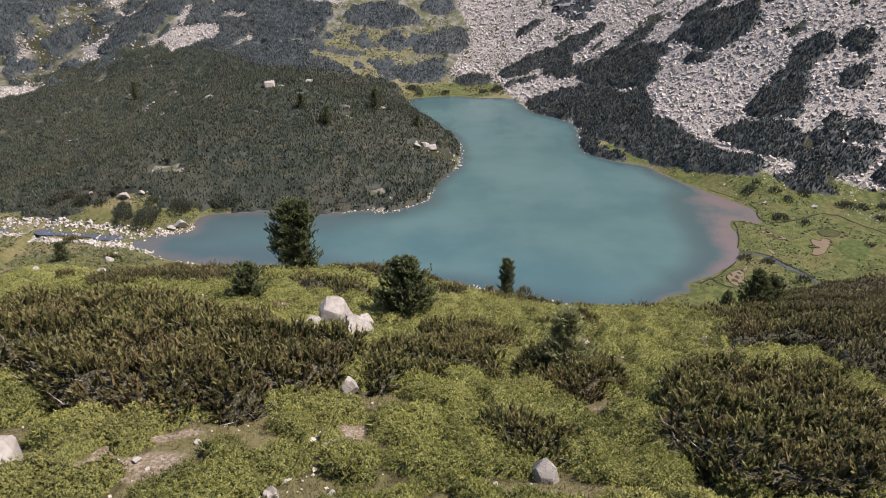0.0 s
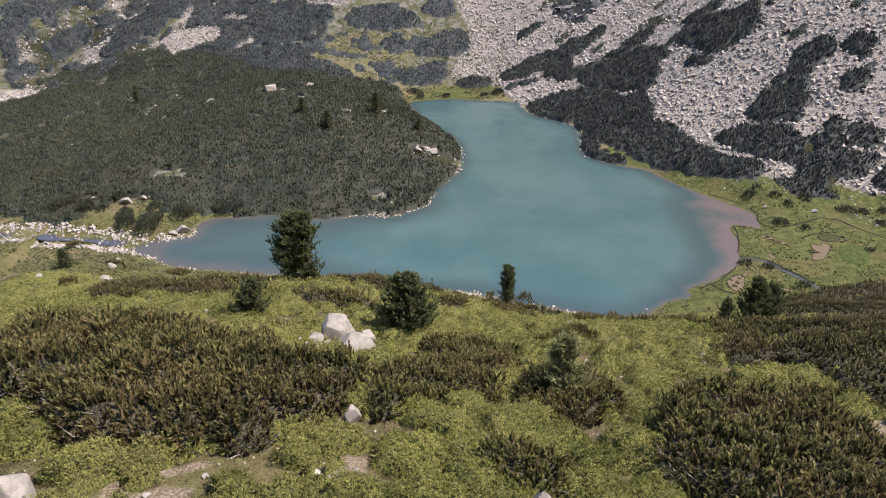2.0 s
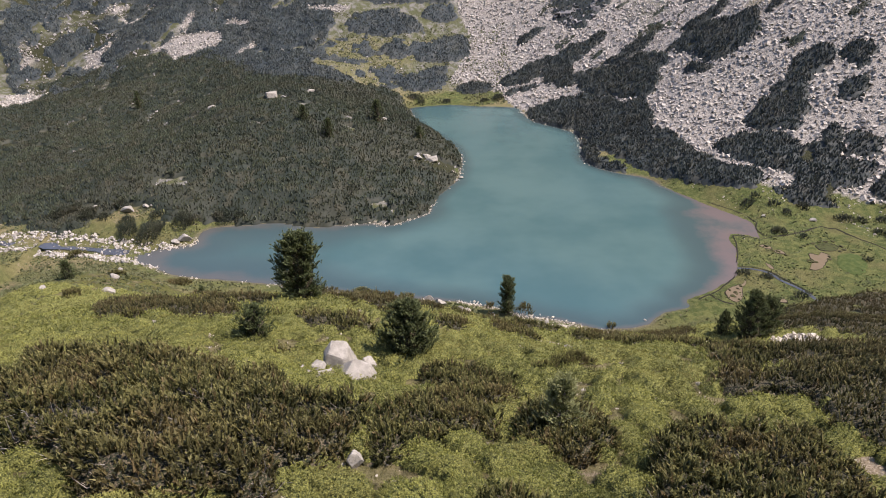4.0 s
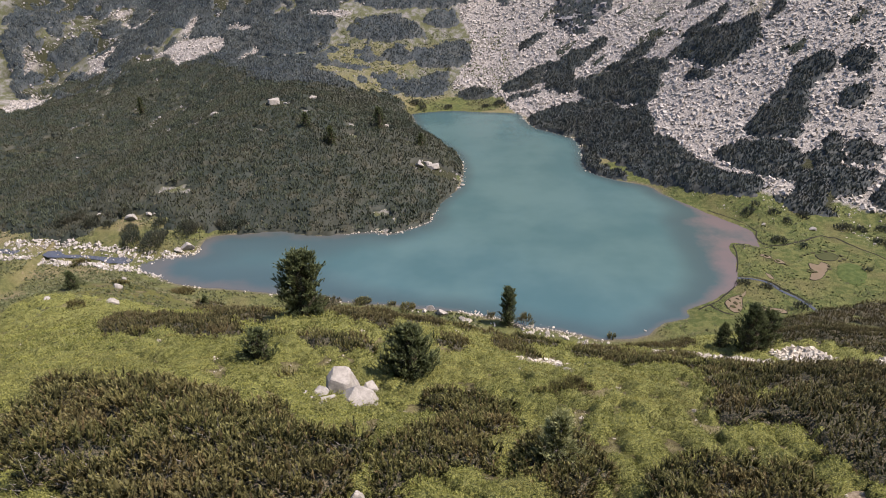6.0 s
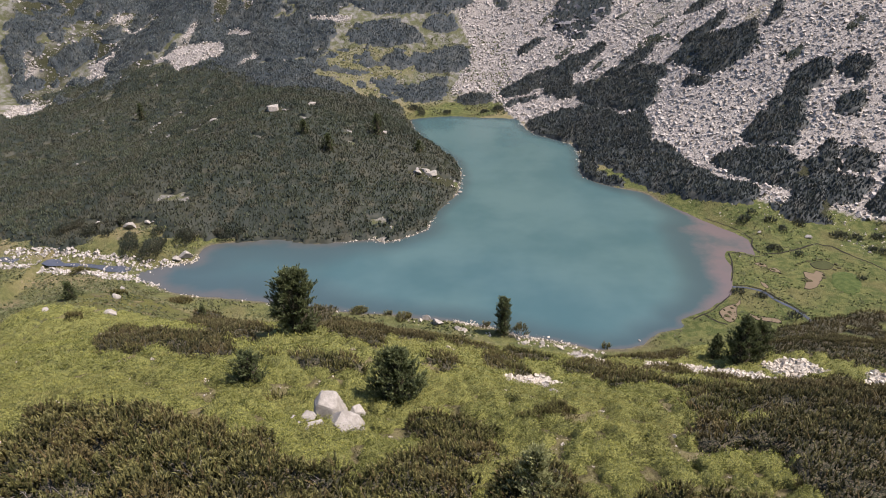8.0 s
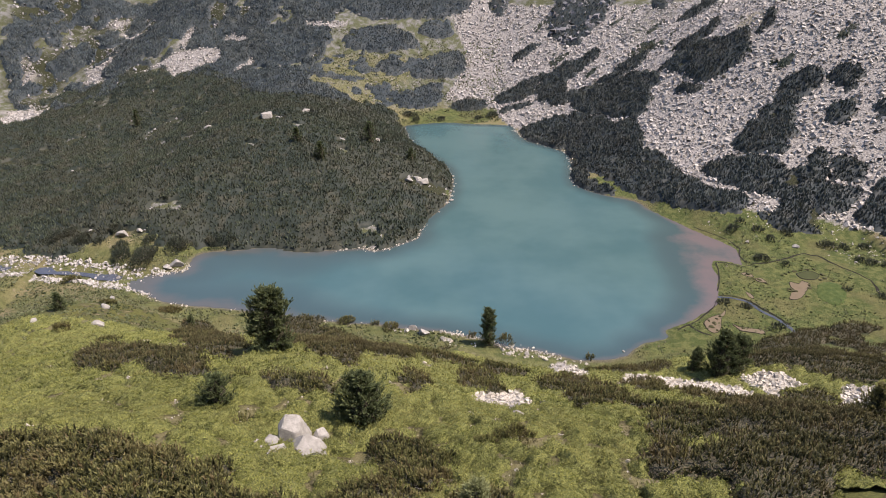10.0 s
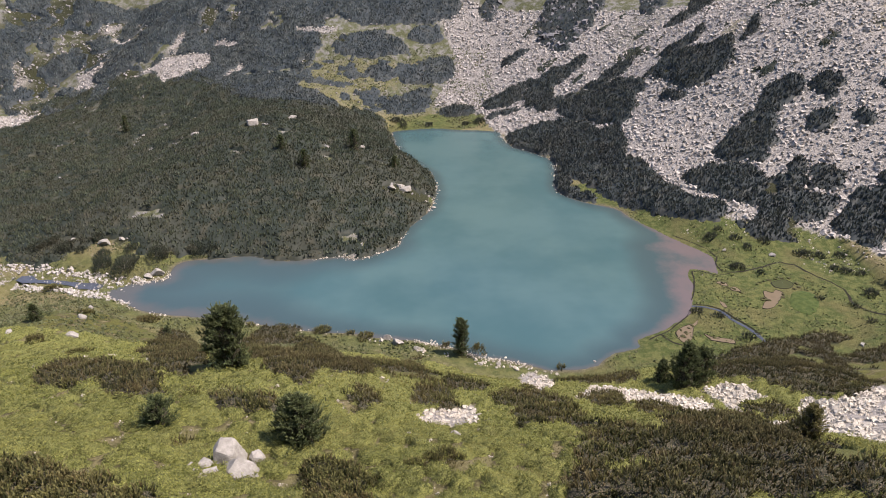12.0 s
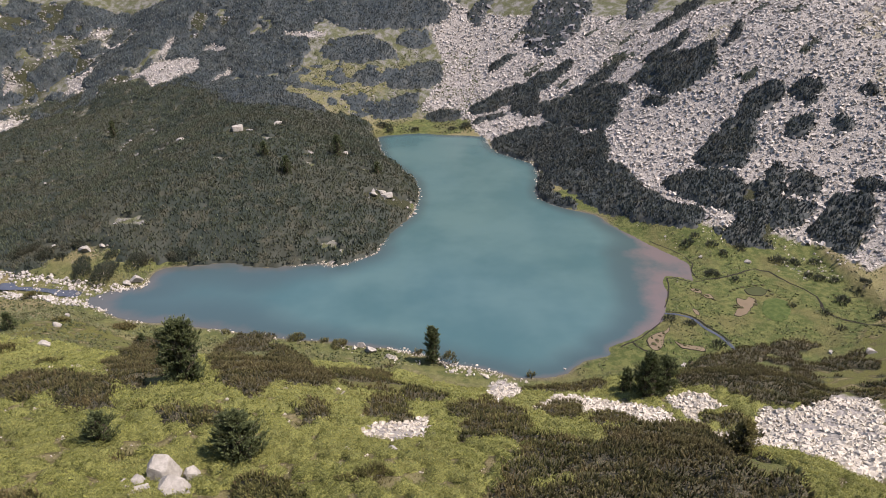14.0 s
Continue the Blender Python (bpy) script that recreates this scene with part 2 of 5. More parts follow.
# ---- materials ----
class Nodes:
    """Short ways to wire a node material."""

    def __init__(self, name, rough=0.8):
        self.mat = bpy.data.materials.new(name)
        self.mat.use_nodes = True
        self.tree = self.mat.node_tree
        self.shader = self.tree.nodes["Principled BSDF"]
        self.shader.inputs["Roughness"].default_value = rough
        self.shader.inputs["Specular IOR Level"].default_value = 0.25
        self.where = self.tree.nodes.new("ShaderNodeNewGeometry").outputs["Position"]

    def set(self, socket, value):
        if isinstance(value, bpy.types.NodeSocket):
            self.tree.links.new(value, socket)
        else:
            socket.default_value = value

    def noise(self, scale, detail=3.0, rough=0.55, stretch=None):
        n = self.tree.nodes.new("ShaderNodeTexNoise")
        n.inputs["Scale"].default_value, n.inputs["Detail"].default_value = scale, detail
        n.inputs["Roughness"].default_value = rough
        v = self.where
        if stretch:
            m = self.tree.nodes.new("ShaderNodeMapping")
            m.inputs["Scale"].default_value = stretch
            self.tree.links.new(v, m.inputs["Vector"])
            v = m.outputs["Vector"]
        self.tree.links.new(v, n.inputs["Vector"])
        return n.outputs["Fac"]

    def cells(self, scale, feature="F1", out="Color"):
        n = self.tree.nodes.new("ShaderNodeTexVoronoi")
        n.feature = feature
        n.inputs["Scale"].default_value = scale
        self.tree.links.new(self.where, n.inputs["Vector"])
        return n.outputs[out]

    def ramp(self, value, low, high, a=0.0, b=1.0):
        n = self.tree.nodes.new("ShaderNodeMapRange")
        n.interpolation_type = "SMOOTHSTEP"
        for key, v in (("Value", value), ("From Min", low), ("From Max", high), ("To Min", a), ("To Max", b)):
            self.set(n.inputs[key], v)
        return n.outputs["Result"]

    def maths(self, op, a, b=0.0):
        n = self.tree.nodes.new("ShaderNodeMath")
        n.operation = op
        self.set(n.inputs[0], a)
        self.set(n.inputs[1], b)
        return n.outputs[0]

    def mix(self, factor, a, b, blend="MIX"):
        n = self.tree.nodes.new("ShaderNodeMix")
        n.data_type, n.blend_type = "RGBA", blend
        self.set(n.inputs[0], factor)
        for socket, v in ((n.inputs[6], a), (n.inputs[7], b)):
            self.set(socket, v if isinstance(v, bpy.types.NodeSocket) else (*v, 1.0))
        return n.outputs[2]

    def attribute(self, name):
        n = self.tree.nodes.new("ShaderNodeAttribute")
        n.attribute_name = name
        return n.outputs["Fac"]

    def island(self):
        return self.tree.nodes.new("ShaderNodeNewGeometry").outputs["Random Per Island"]

    def object_random(self):
        return self.tree.nodes.new("ShaderNodeObjectInfo").outputs["Random"]

    def bump(self, height, strength, distance):
        n = self.tree.nodes.new("ShaderNodeBump")
        n.inputs["Strength"].default_value, n.inputs["Distance"].default_value = strength, distance
        self.tree.links.new(height, n.inputs["Height"])
        self.tree.links.new(n.outputs["Normal"], self.shader.inputs["Normal"])

    def colour(self, c):
        self.set(self.shader.inputs["Base Color"], c if isinstance(c, bpy.types.NodeSocket) else (*c, 1.0))
        return self.mat


def ground_material():
    k = Nodes("mountain_ground", 0.95)
    fine, mid, wide = k.noise(3.2, 4.0, 0.7), k.noise(0.55, 4.0, 0.6), k.noise(0.07, 3.0)
    turf = k.mix(k.ramp(mid, 0.35, 0.65), (0.092, 0.083, 0.031), (0.152, 0.127, 0.059))
    turf = k.mix(k.ramp(fine, 0.42, 0.75), turf, (0.211, 0.172, 0.096))
    turf = k.mix(k.ramp(wide, 0.40, 0.62, 0.0, 0.55), turf, (0.130, 0.122, 0.046))
    soil = k.mix(fine, (0.170, 0.130, 0.078), (0.296, 0.240, 0.167))
    turf = k.mix(k.ramp(k.noise(0.33, 5.0, 0.65), 0.58, 0.66, 0.0, 0.8), turf, soil)
    mat = k.mix(k.ramp(fine, 0.35, 0.70), (0.044, 0.046, 0.010), (0.141, 0.133, 0.034))
    mat = k.mix(k.ramp(wide, 0.42, 0.60, 0.0, 0.6), mat, (0.081, 0.089, 0.027))
    # Dead twigs, with the shade of gaps between cushions put into the colour
    twigs_and_shade = k.mix(fine, (0.027, 0.025, 0.009), (0.078, 0.065, 0.027))
    turf = k.mix(k.ramp(k.attribute("mats"), 0.02, 0.12, 0.0, 0.8), turf, twigs_and_shade)
    turf = k.mix(k.ramp(k.attribute("mats"), 0.16, 0.34), turf, mat)
    meadow = k.mix(k.ramp(mid, 0.38, 0.66), (0.046, 0.060, 0.014), (0.100, 0.106, 0.032))
    meadow = k.mix(k.ramp(wide, 0.48, 0.66, 0.0, 0.45), meadow, (0.111, 0.090, 0.037))
    colour = k.mix(k.attribute("meadow"), turf, meadow)
    patchy = k.mix(k.ramp(k.noise(0.22, 4.0, 0.6), 0.42, 0.66), (0.070, 0.074, 0.033), (0.159, 0.152, 0.133))
    colour = k.mix(k.attribute("rocky"), colour, patchy)
    rubble = k.mix(k.ramp(k.cells(1.1, "F1", "Distance"), 0.0, 0.9), (0.370, 0.338, 0.288), (0.180, 0.165, 0.144))
    rubble = k.mix(k.ramp(mid, 0.45, 0.7, 0.0, 0.5), rubble, (0.118, 0.111, 0.104))
    colour = k.mix(k.attribute("scree"), colour, rubble)
    # Needle litter, taken near-black so the shade under scrub is in its colour
    litter_and_shade = k.mix(fine, (0.013, 0.016, 0.006), (0.043, 0.043, 0.018))
    colour = k.mix(k.attribute("litter_and_shade"), colour, litter_and_shade)
    sand = k.mix(mid, (0.075, 0.060, 0.046), (0.150, 0.122, 0.098))
    colour = k.mix(k.attribute("sand"), colour, sand)
    dust = k.mix(k.ramp(k.noise(6.0, 5.0, 0.7), 0.38, 0.66), (0.150, 0.115, 0.070), (0.330, 0.275, 0.200))
    colour = k.mix(k.ramp(k.attribute("bare"), 0.2, 0.7), colour, dust)
    k.bump(k.maths("ADD", k.noise(2.2, 6.0, 0.75), k.maths("MULTIPLY", k.noise(9.0, 3.0, 0.7), 0.4)), 0.9, 0.35)
    return k.colour(colour)


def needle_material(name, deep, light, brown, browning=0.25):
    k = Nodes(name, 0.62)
    # tint holds random tone and, for most growth, shade painted in low down
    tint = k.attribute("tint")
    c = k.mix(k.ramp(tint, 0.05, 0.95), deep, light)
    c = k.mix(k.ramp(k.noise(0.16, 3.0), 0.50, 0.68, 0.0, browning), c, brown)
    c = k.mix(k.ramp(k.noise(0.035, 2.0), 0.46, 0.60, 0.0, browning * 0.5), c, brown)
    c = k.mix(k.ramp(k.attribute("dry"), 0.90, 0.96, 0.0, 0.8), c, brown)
    leaf, both = k.tree.nodes.new("ShaderNodeBsdfTranslucent"), k.tree.nodes.new("ShaderNodeMixShader")
    both.inputs[0].default_value = 0.36
    for a, b in ((c, leaf.inputs["Color"]), (k.shader.outputs[0], both.inputs[1]), (leaf.outputs[0], both.inputs[2]), (both.outputs[0], k.tree.nodes["Material Output"].inputs["Surface"])):
        k.tree.links.new(a, b)
    return k.colour(c)


def stone_material(name, pale, dark, lichen=0.3, size=1.0):
    k = Nodes(name, 0.88)
    c = k.mix(k.ramp(k.noise(1.3 / size, 5.0, 0.65), 0.35, 0.68), dark, pale)
    c = k.mix(k.ramp(k.island(), 0.1, 1.0, 0.0, 0.55), c, tuple(v * 0.62 for v in pale))
    c = k.mix(k.ramp(k.noise(5.5 / size, 3.0), 0.60, 0.70, 0.0, lichen), c, (0.16, 0.155, 0.13))
    crack = k.cells(0.75 / size, "DISTANCE_TO_EDGE", "Distance")
    c = k.mix(k.ramp(crack, 0.002, 0.014, 0.4, 0.0), c, (0.10, 0.09, 0.08))
    k.bump(k.noise(4.5 / size, 6.0, 0.7), 0.7, 0.12 * size)
    return k.colour(c)


def bark_material(name, a, b):
    k = Nodes(name, 0.9)
    c = k.mix(k.noise(6.0, 4.0, 0.6, (1, 1, 0.25)), a, b)
    k.bump(k.noise(14.0, 4.0, 0.6, (1, 1, 0.2)), 0.5, 0.04)
    return k.colour(c)


def water_material():
    k = Nodes("lake_water", 0.09)
    k.shader.inputs["IOR"].default_value = 1.33
    k.shader.inputs["Specular IOR Level"].default_value = 0.5
    deep = k.attribute("depth")
    cloud = k.noise(0.022, 4.0, 0.6)
    c = k.mix(k.ramp(cloud, 0.35, 0.65), (0.040, 0.085, 0.085), (0.059, 0.108, 0.103))
    c = k.mix(k.ramp(deep, 0.8, 7.0), (0.038, 0.064, 0.064), c)
    edge = k.maths("ADD", deep, k.maths("MULTIPLY", k.maths("SUBTRACT", k.noise(0.05, 5.0, 0.65), 0.5), 2.8))
    bed = k.mix(k.attribute("silt"), (0.070, 0.072, 0.066), (0.105, 0.085, 0.080))
    c = k.mix(k.ramp(edge, 0.0, 1.2), bed, c)
    wind = k.ramp(k.noise(0.02, 3.0, 0.5, (1, 0.45, 1)), 0.40, 0.68, 0.10, 0.28)
    k.set(k.shader.inputs["Roughness"], wind)
    k.bump(k.maths("ADD", k.noise(0.9, 4.0, 0.6, (1, 1.8, 1)), k.noise(3.5, 2.0)), 0.10, 0.12)
    return k.colour(c)


GROUND = ground_material()
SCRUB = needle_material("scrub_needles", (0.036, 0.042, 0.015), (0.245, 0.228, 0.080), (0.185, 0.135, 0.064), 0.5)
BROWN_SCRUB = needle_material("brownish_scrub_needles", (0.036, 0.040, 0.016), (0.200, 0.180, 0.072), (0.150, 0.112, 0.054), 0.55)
# Distance haze is painted into the next three: bluer, with less contrast
SCRUB_FAR_HAZED = needle_material("far_scrub_needles_hazed", (0.034, 0.043, 0.031), (0.102, 0.120, 0.073), (0.112, 0.102, 0.066), 0.5)
SCRUB_SLOPE_HAZED = needle_material("slope_scrub_needles_hazed", (0.042, 0.052, 0.050), (0.100, 0.116, 0.098), (0.10, 0.095, 0.072), 0.4)
SCRUB_BACK_HAZED = needle_material("back_scrub_needles_hazed", (0.044, 0.056, 0.058), (0.135, 0.160, 0.150), (0.14, 0.14, 0.11), 0.3)
CONIFER = needle_material("conifer_needles", (0.022, 0.034, 0.016), (0.135, 0.160, 0.066), (0.12, 0.12, 0.05), 0.2)
YOUNG_PINE = needle_material("young_pine_needles", (0.110, 0.125, 0.050), (0.300, 0.310, 0.140), (0.25, 0.22, 0.10), 0.3)
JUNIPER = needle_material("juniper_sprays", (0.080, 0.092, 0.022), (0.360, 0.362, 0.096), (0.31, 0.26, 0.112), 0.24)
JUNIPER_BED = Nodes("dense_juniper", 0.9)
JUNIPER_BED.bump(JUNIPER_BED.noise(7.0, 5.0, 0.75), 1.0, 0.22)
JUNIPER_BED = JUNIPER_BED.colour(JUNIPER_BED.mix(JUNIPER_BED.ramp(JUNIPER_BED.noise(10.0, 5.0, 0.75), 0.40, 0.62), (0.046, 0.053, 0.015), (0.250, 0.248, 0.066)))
BANK_GREEN = needle_material("bank_growth", (0.056, 0.068, 0.024), (0.140, 0.152, 0.066), (0.155, 0.135, 0.078), 0.4)
TURF = needle_material("grass_blades", (0.108, 0.101, 0.036), (0.223, 0.194, 0.090), (0.259, 0.202, 0.122), 0.6)
GRANITE = stone_material("pale_granite", (0.320, 0.296, 0.253), (0.223, 0.205, 0.170), 0.35)
RUBBLE = stone_material("scree_granite", (0.500, 0.460, 0.395), (0.245, 0.225, 0.198), 0.35, 2.0)
PALE_RUBBLE = stone_material("pale_rubble", (0.580, 0.525, 0.420), (0.320, 0.285, 0.225), 0.2)
CLIFF = stone_material("cliff_rock", (0.245, 0.234, 0.223), (0.115, 0.112, 0.108), 0.4, 4.0)
OUTCROP = stone_material("outcrop_rock", (0.331, 0.310, 0.281), (0.194, 0.184, 0.169), 0.4, 3.0)
BARK = bark_material("grey_bark", (0.10, 0.085, 0.07), (0.22, 0.19, 0.16))
DEADWOOD = bark_material("bleached_wood", (0.245, 0.216, 0.187), (0.403, 0.367, 0.331))
HUMMOCK = Nodes("turf_and_peat", 0.95)
HUMMOCK = HUMMOCK.colour(HUMMOCK.mix(HUMMOCK.ramp(HUMMOCK.noise(1.6, 4.0), 0.40, 0.62), (0.043, 0.036, 0.020), (0.061, 0.066, 0.020)))
WATER = water_material()
# Brown twigs over near-black that stands for the shade inside growth
SHADED_TWIGS = Nodes("shaded_twigs", 0.95)
SHADED_TWIGS.bump(SHADED_TWIGS.noise(5.0, 4.0, 0.7), 1.0, 0.25)
SHADED_TWIGS = SHADED_TWIGS.colour(SHADED_TWIGS.mix(SHADED_TWIGS.ramp(SHADED_TWIGS.noise(7.0, 4.0, 0.7), 0.46, 0.60), (0.020, 0.025, 0.010), (0.135, 0.108, 0.070)))
MOSS = Nodes("bright_moss", 0.95)
MOSS.bump(MOSS.noise(3.0, 4.0), 0.8, 0.15)
MOSS = MOSS.colour(MOSS.mix(MOSS.ramp(MOSS.noise(0.7, 4.0), 0.35, 0.7), (0.034, 0.054, 0.011), (0.064, 0.080, 0.020)))
ALGAE = Nodes("green_pool_water", 0.2)
ALGAE = ALGAE.colour(ALGAE.mix(ALGAE.noise(0.8, 3.0), (0.036, 0.043, 0.014), (0.058, 0.061, 0.024)))
BROOK = Nodes("dark_brook_water", 0.10).colour((0.022, 0.024, 0.024))
PEAT = Nodes("wet_peat", 1.0).colour((0.016, 0.014, 0.009))
STREAM_WATER = Nodes("stream_water", 0.15)
STREAM_WATER.bump(STREAM_WATER.noise(1.6, 4.0, 0.6), 0.35, 0.2)
STREAM_WATER = STREAM_WATER.colour(STREAM_WATER.mix(STREAM_WATER.noise(0.5, 4.0), (0.032, 0.040, 0.054), (0.079, 0.086, 0.101)))
MUD = Nodes("pool_mud", 0.35)
MUD = MUD.colour(MUD.mix(MUD.noise(0.6, 4.0), (0.101, 0.076, 0.042), (0.166, 0.126, 0.079)))

# ---- shared geometry ----
def fast_mesh(name, verts, faces, material, smooth=False, attributes=()):
    """A mesh object from arrays of corners and of faces with equal corner counts."""
    verts, faces = np.asarray(verts, np.float32), np.asarray(faces, np.int32)
    me = bpy.data.meshes.new(name)
    n = faces.shape[1]
    me.vertices.add(len(verts))
    me.vertices.foreach_set("co", verts.ravel())
    me.loops.add(faces.size)
    me.loops.foreach_set("vertex_index", faces.ravel())
    me.polygons.add(len(faces))
    me.polygons.foreach_set("loop_start", np.arange(0, faces.size, n, dtype=np.int32))
    me.polygons.foreach_set("use_smooth", np.broadcast_to(smooth, len(faces)).copy())
    for key, values in attributes:
        me.attributes.new(key, "FLOAT", "POINT").data.foreach_set("value", np.asarray(values, np.float32))
    me.update(calc_edges=True)
    me.materials.append(material)
    return new(name, me)


def under(ob, parent):
    ob.parent = parent
    return ob


def lattice(i, j, seed):
    h = (i.astype(np.int64) * 374761393 + j.astype(np.int64) * 668265263 + seed * 974634077) & 0xFFFFFFFF
    h = ((h ^ (h >> 13)) * 1274126177) & 0xFFFFFFFF
    return ((h ^ (h >> 16)) & 0xFFFF) / 32767.5 - 1.0


def ripple(x, y, size, seed):
    """Smooth noise from -1 to 1 with knots every size metres."""
    u, v = np.asarray(x, float) / size, np.asarray(y, float) / size
    i, j = np.floor(u), np.floor(v)
    a, b = u - i, v - j
    a, b = a * a * (3 - 2 * a), b * b * (3 - 2 * b)
    low = lattice(i, j, seed) * (1 - a) + lattice(i + 1, j, seed) * a
    high = lattice(i, j + 1, seed) * (1 - a) + lattice(i + 1, j + 1, seed) * a
    return low * (1 - b) + high * b


def rough(x, y, size, seed, octaves=3):
    return sum(ripple(x, y, size / 2 ** o, seed + o) / 2 ** o for o in range(octaves)) / (2 - 2 ** (1 - octaves))


def mounds(x, y, cell, seed, fill=0.66):
    """Round clumps, about one to a cell: height 0 to 1, way out from the clump's middle, and its own random number."""
    i, j = np.floor(x / cell), np.floor(y / cell)
    best, ox, oy, tone = np.full(np.shape(x), -1.0), np.zeros(np.shape(x)), np.zeros(np.shape(x)), np.zeros(np.shape(x))
    for a in (-1, 0, 1):
        for b in (-1, 0, 1):
            p, q = i + a, j + b
            r = cell * (fill + 0.18 * lattice(p, q, seed + 2))
            dx = (x - (p + 0.5 + 0.42 * lattice(p, q, seed)) * cell) / r
            dy = (y - (q + 0.5 + 0.42 * lattice(p, q, seed + 1)) * cell) / r
            h = np.sqrt(np.maximum(0, 1 - dx * dx - dy * dy)) * (0.80 + 0.20 * lattice(p, q, seed + 3))
            won = h > best
            best, ox, oy = np.where(won, h, best), np.where(won, dx, ox), np.where(won, dy, oy)
            tone = np.where(won, lattice(p, q, seed + 4) * 0.5 + 0.5, tone)
    return best, ox, oy, tone


def step(a, b, v):
    s = np.clip((v - a) / (b - a), 0, 1)
    return s * s * (3 - 2 * s)


def rounded(points, cuts=3):
    """A closed outline, drawn through its corners as a smooth curve."""
    p = np.array(points, float)
    a, b, c, d = np.roll(p, 1, 0), p, np.roll(p, -1, 0), np.roll(p, -2, 0)
    out = []
    for s in np.arange(cuts) / cuts:
        out.append(0.5 * (2 * b + (c - a) * s + (2 * a - 5 * b + 4 * c - d) * s * s + (3 * b - a - 3 * c + d) * s ** 3))
    return np.stack(out, 1).reshape(-1, 2)


def inside(outline, x, y):
    p, q = outline, np.roll(outline, -1, 0)
    hits = np.zeros(np.shape(x), bool)
    for (ax, ay), (bx, by) in zip(p, q):
        if ay != by:
            hits ^= ((ay > y) != (by > y)) & (x < (bx - ax) * (y - ay) / (by - ay) + ax)
    return hits


def edge_gap(outline, x, y, closed=True):
    """Distance to the outline."""
    p, q = outline, np.roll(outline, -1, 0)
    if not closed:
        p, q = p[:-1], q[:-1]
    best = np.full(np.shape(x), 1e9)
    for (ax, ay), (bx, by) in zip(p, q):
        dx, dy = bx - ax, by - ay
        s = np.clip(((x - ax) * dx + (y - ay) * dy) / (dx * dx + dy * dy + 1e-9), 0, 1)
        best = np.minimum(best, (x - ax - s * dx) ** 2 + (y - ay - s * dy) ** 2)
    return np.sqrt(best)


# ---- the lie of the land ----
SHORE = rounded(NEAR_SHORE + FAR_SHORE, 3)
STREAM = np.array([(-92, 198), (-100, 200), (-107, 203), (-119, 208), (-132, 211), (-150, 213), (-175, 222), (-215, 235)], float)


def swell(v):
    return np.logaddexp(0, v)


def bedrock(x, y):
    z = BASE[0] + BASE[1] * x / 100 + BASE[2] * y / 100 + BASE[3] * swell((y - 480) / 40) * 0.4
    z = z + BASE[4] * swell((120 - y) / 30) * 0.3 + BASE[5] * swell((x - 110) / 40) * 0.4
    for cx, cy, rise, reach in BROAD_FORMS + SMALL_FORMS + SLOPE_FORMS:
        z = z + rise * np.exp(-((x - cx) ** 2 + (y - cy) ** 2) / (2 * reach * reach))
    return z


def shore_gap(x, y):
    """Metres from the lake's edge, positive on land."""
    x, y = np.asarray(x, float), np.asarray(y, float)
    gap = np.full(x.shape, 200.0)
    close = (x > -140) & (x < 160) & (y > 110) & (y < 440)
    gap[close] = edge_gap(SHORE, x[close], y[close]) * np.where(inside(SHORE, x[close], y[close]), -1, 1)
    return gap + 0.7 * rough(x, y, 5.0, 11)


def mats(x, y):
    """How thickly juniper covers the ground, about -1 to 1."""
    return rough(x, y, 6.5, 901, 3) + 0.35 * rough(x, y, 1.6, 905, 2)


def cushions(x, y):
    """Juniper cushions: height from 0 to 1, way out, random number."""
    u, v = x + 0.5 * rough(x, y, 1.5, 907, 2), y + 0.5 * rough(x, y, 1.5, 909, 2)
    h, ox, oy, tone = mounds(u, v, 3.0, 931, 0.58)
    small = mounds(u, v, 1.1, 941)[0]
    return h * (0.70 + 0.30 * small) * step(-0.92, -0.50, mats(x, y)), ox, oy, tone


def height(x, y):
    x, y = np.atleast_1d(np.asarray(x, float)), np.atleast_1d(np.asarray(y, float))
    low, gap = bedrock(x, y), shore_gap(x, y)
    slope = step(2.0, 10.0, low) * step(190, 165, y)
    mound = 1 - np.abs(rough(x, y, 4.2, 21, 3)) * 1.7
    relief = slope * (0.40 * mound + 0.25 * cushions(x, y)[0] - 0.30)
    far = step(380, 440, y) * step(20, -10, x) + step(440, 480, y) * step(60, 120, np.abs(x))
    relief = relief + far * 4.5 * rough(x, y, 38.0, 41, 4) + step(0, 30, gap) * 0.5 * rough(x, y, 14.0, 51, 3)
    floor = 0.35 + 0.02 * gap - 0.10 * np.maximum(0, -100 - x)
    land = np.maximum(low + relief, floor + (0.25 - 0.17 * step(60, 75, x)) * rough(x, y, 3.0, 61, 2))
    w = step(0.5, 13.0, gap)
    bank = (1 - w) * (0.05 + 0.16 * np.clip(gap, 0, 20)) + w * land
    bed = np.maximum(-5.0, 0.10 * gap)
    z = np.where(gap > 0, bank, bed)
    brook = (x < -86) & (x > -240) & (y > 180) & (y < 250)
    if brook.any():
        z[brook] -= 0.7 * step(7.0, 4.2, edge_gap(STREAM, x[brook], y[brook], False))
    return z


SLOPE_FRAY = 2.6
PLOTS = {key: rounded(points, 2) for key, points in PLOT.items()}


def frayed(x, y, wobble):
    """Points shoved about, so that a plot's edge comes out ragged."""
    u = x + wobble * (1.2 * rough(x, y, 9.0, 71, 2) + 0.7 * rough(x, y, 2.6, 73, 2))
    v = y + wobble * (1.2 * rough(x, y, 9.0, 83, 2) + 0.7 * rough(x, y, 2.6, 89, 2))
    return u, v


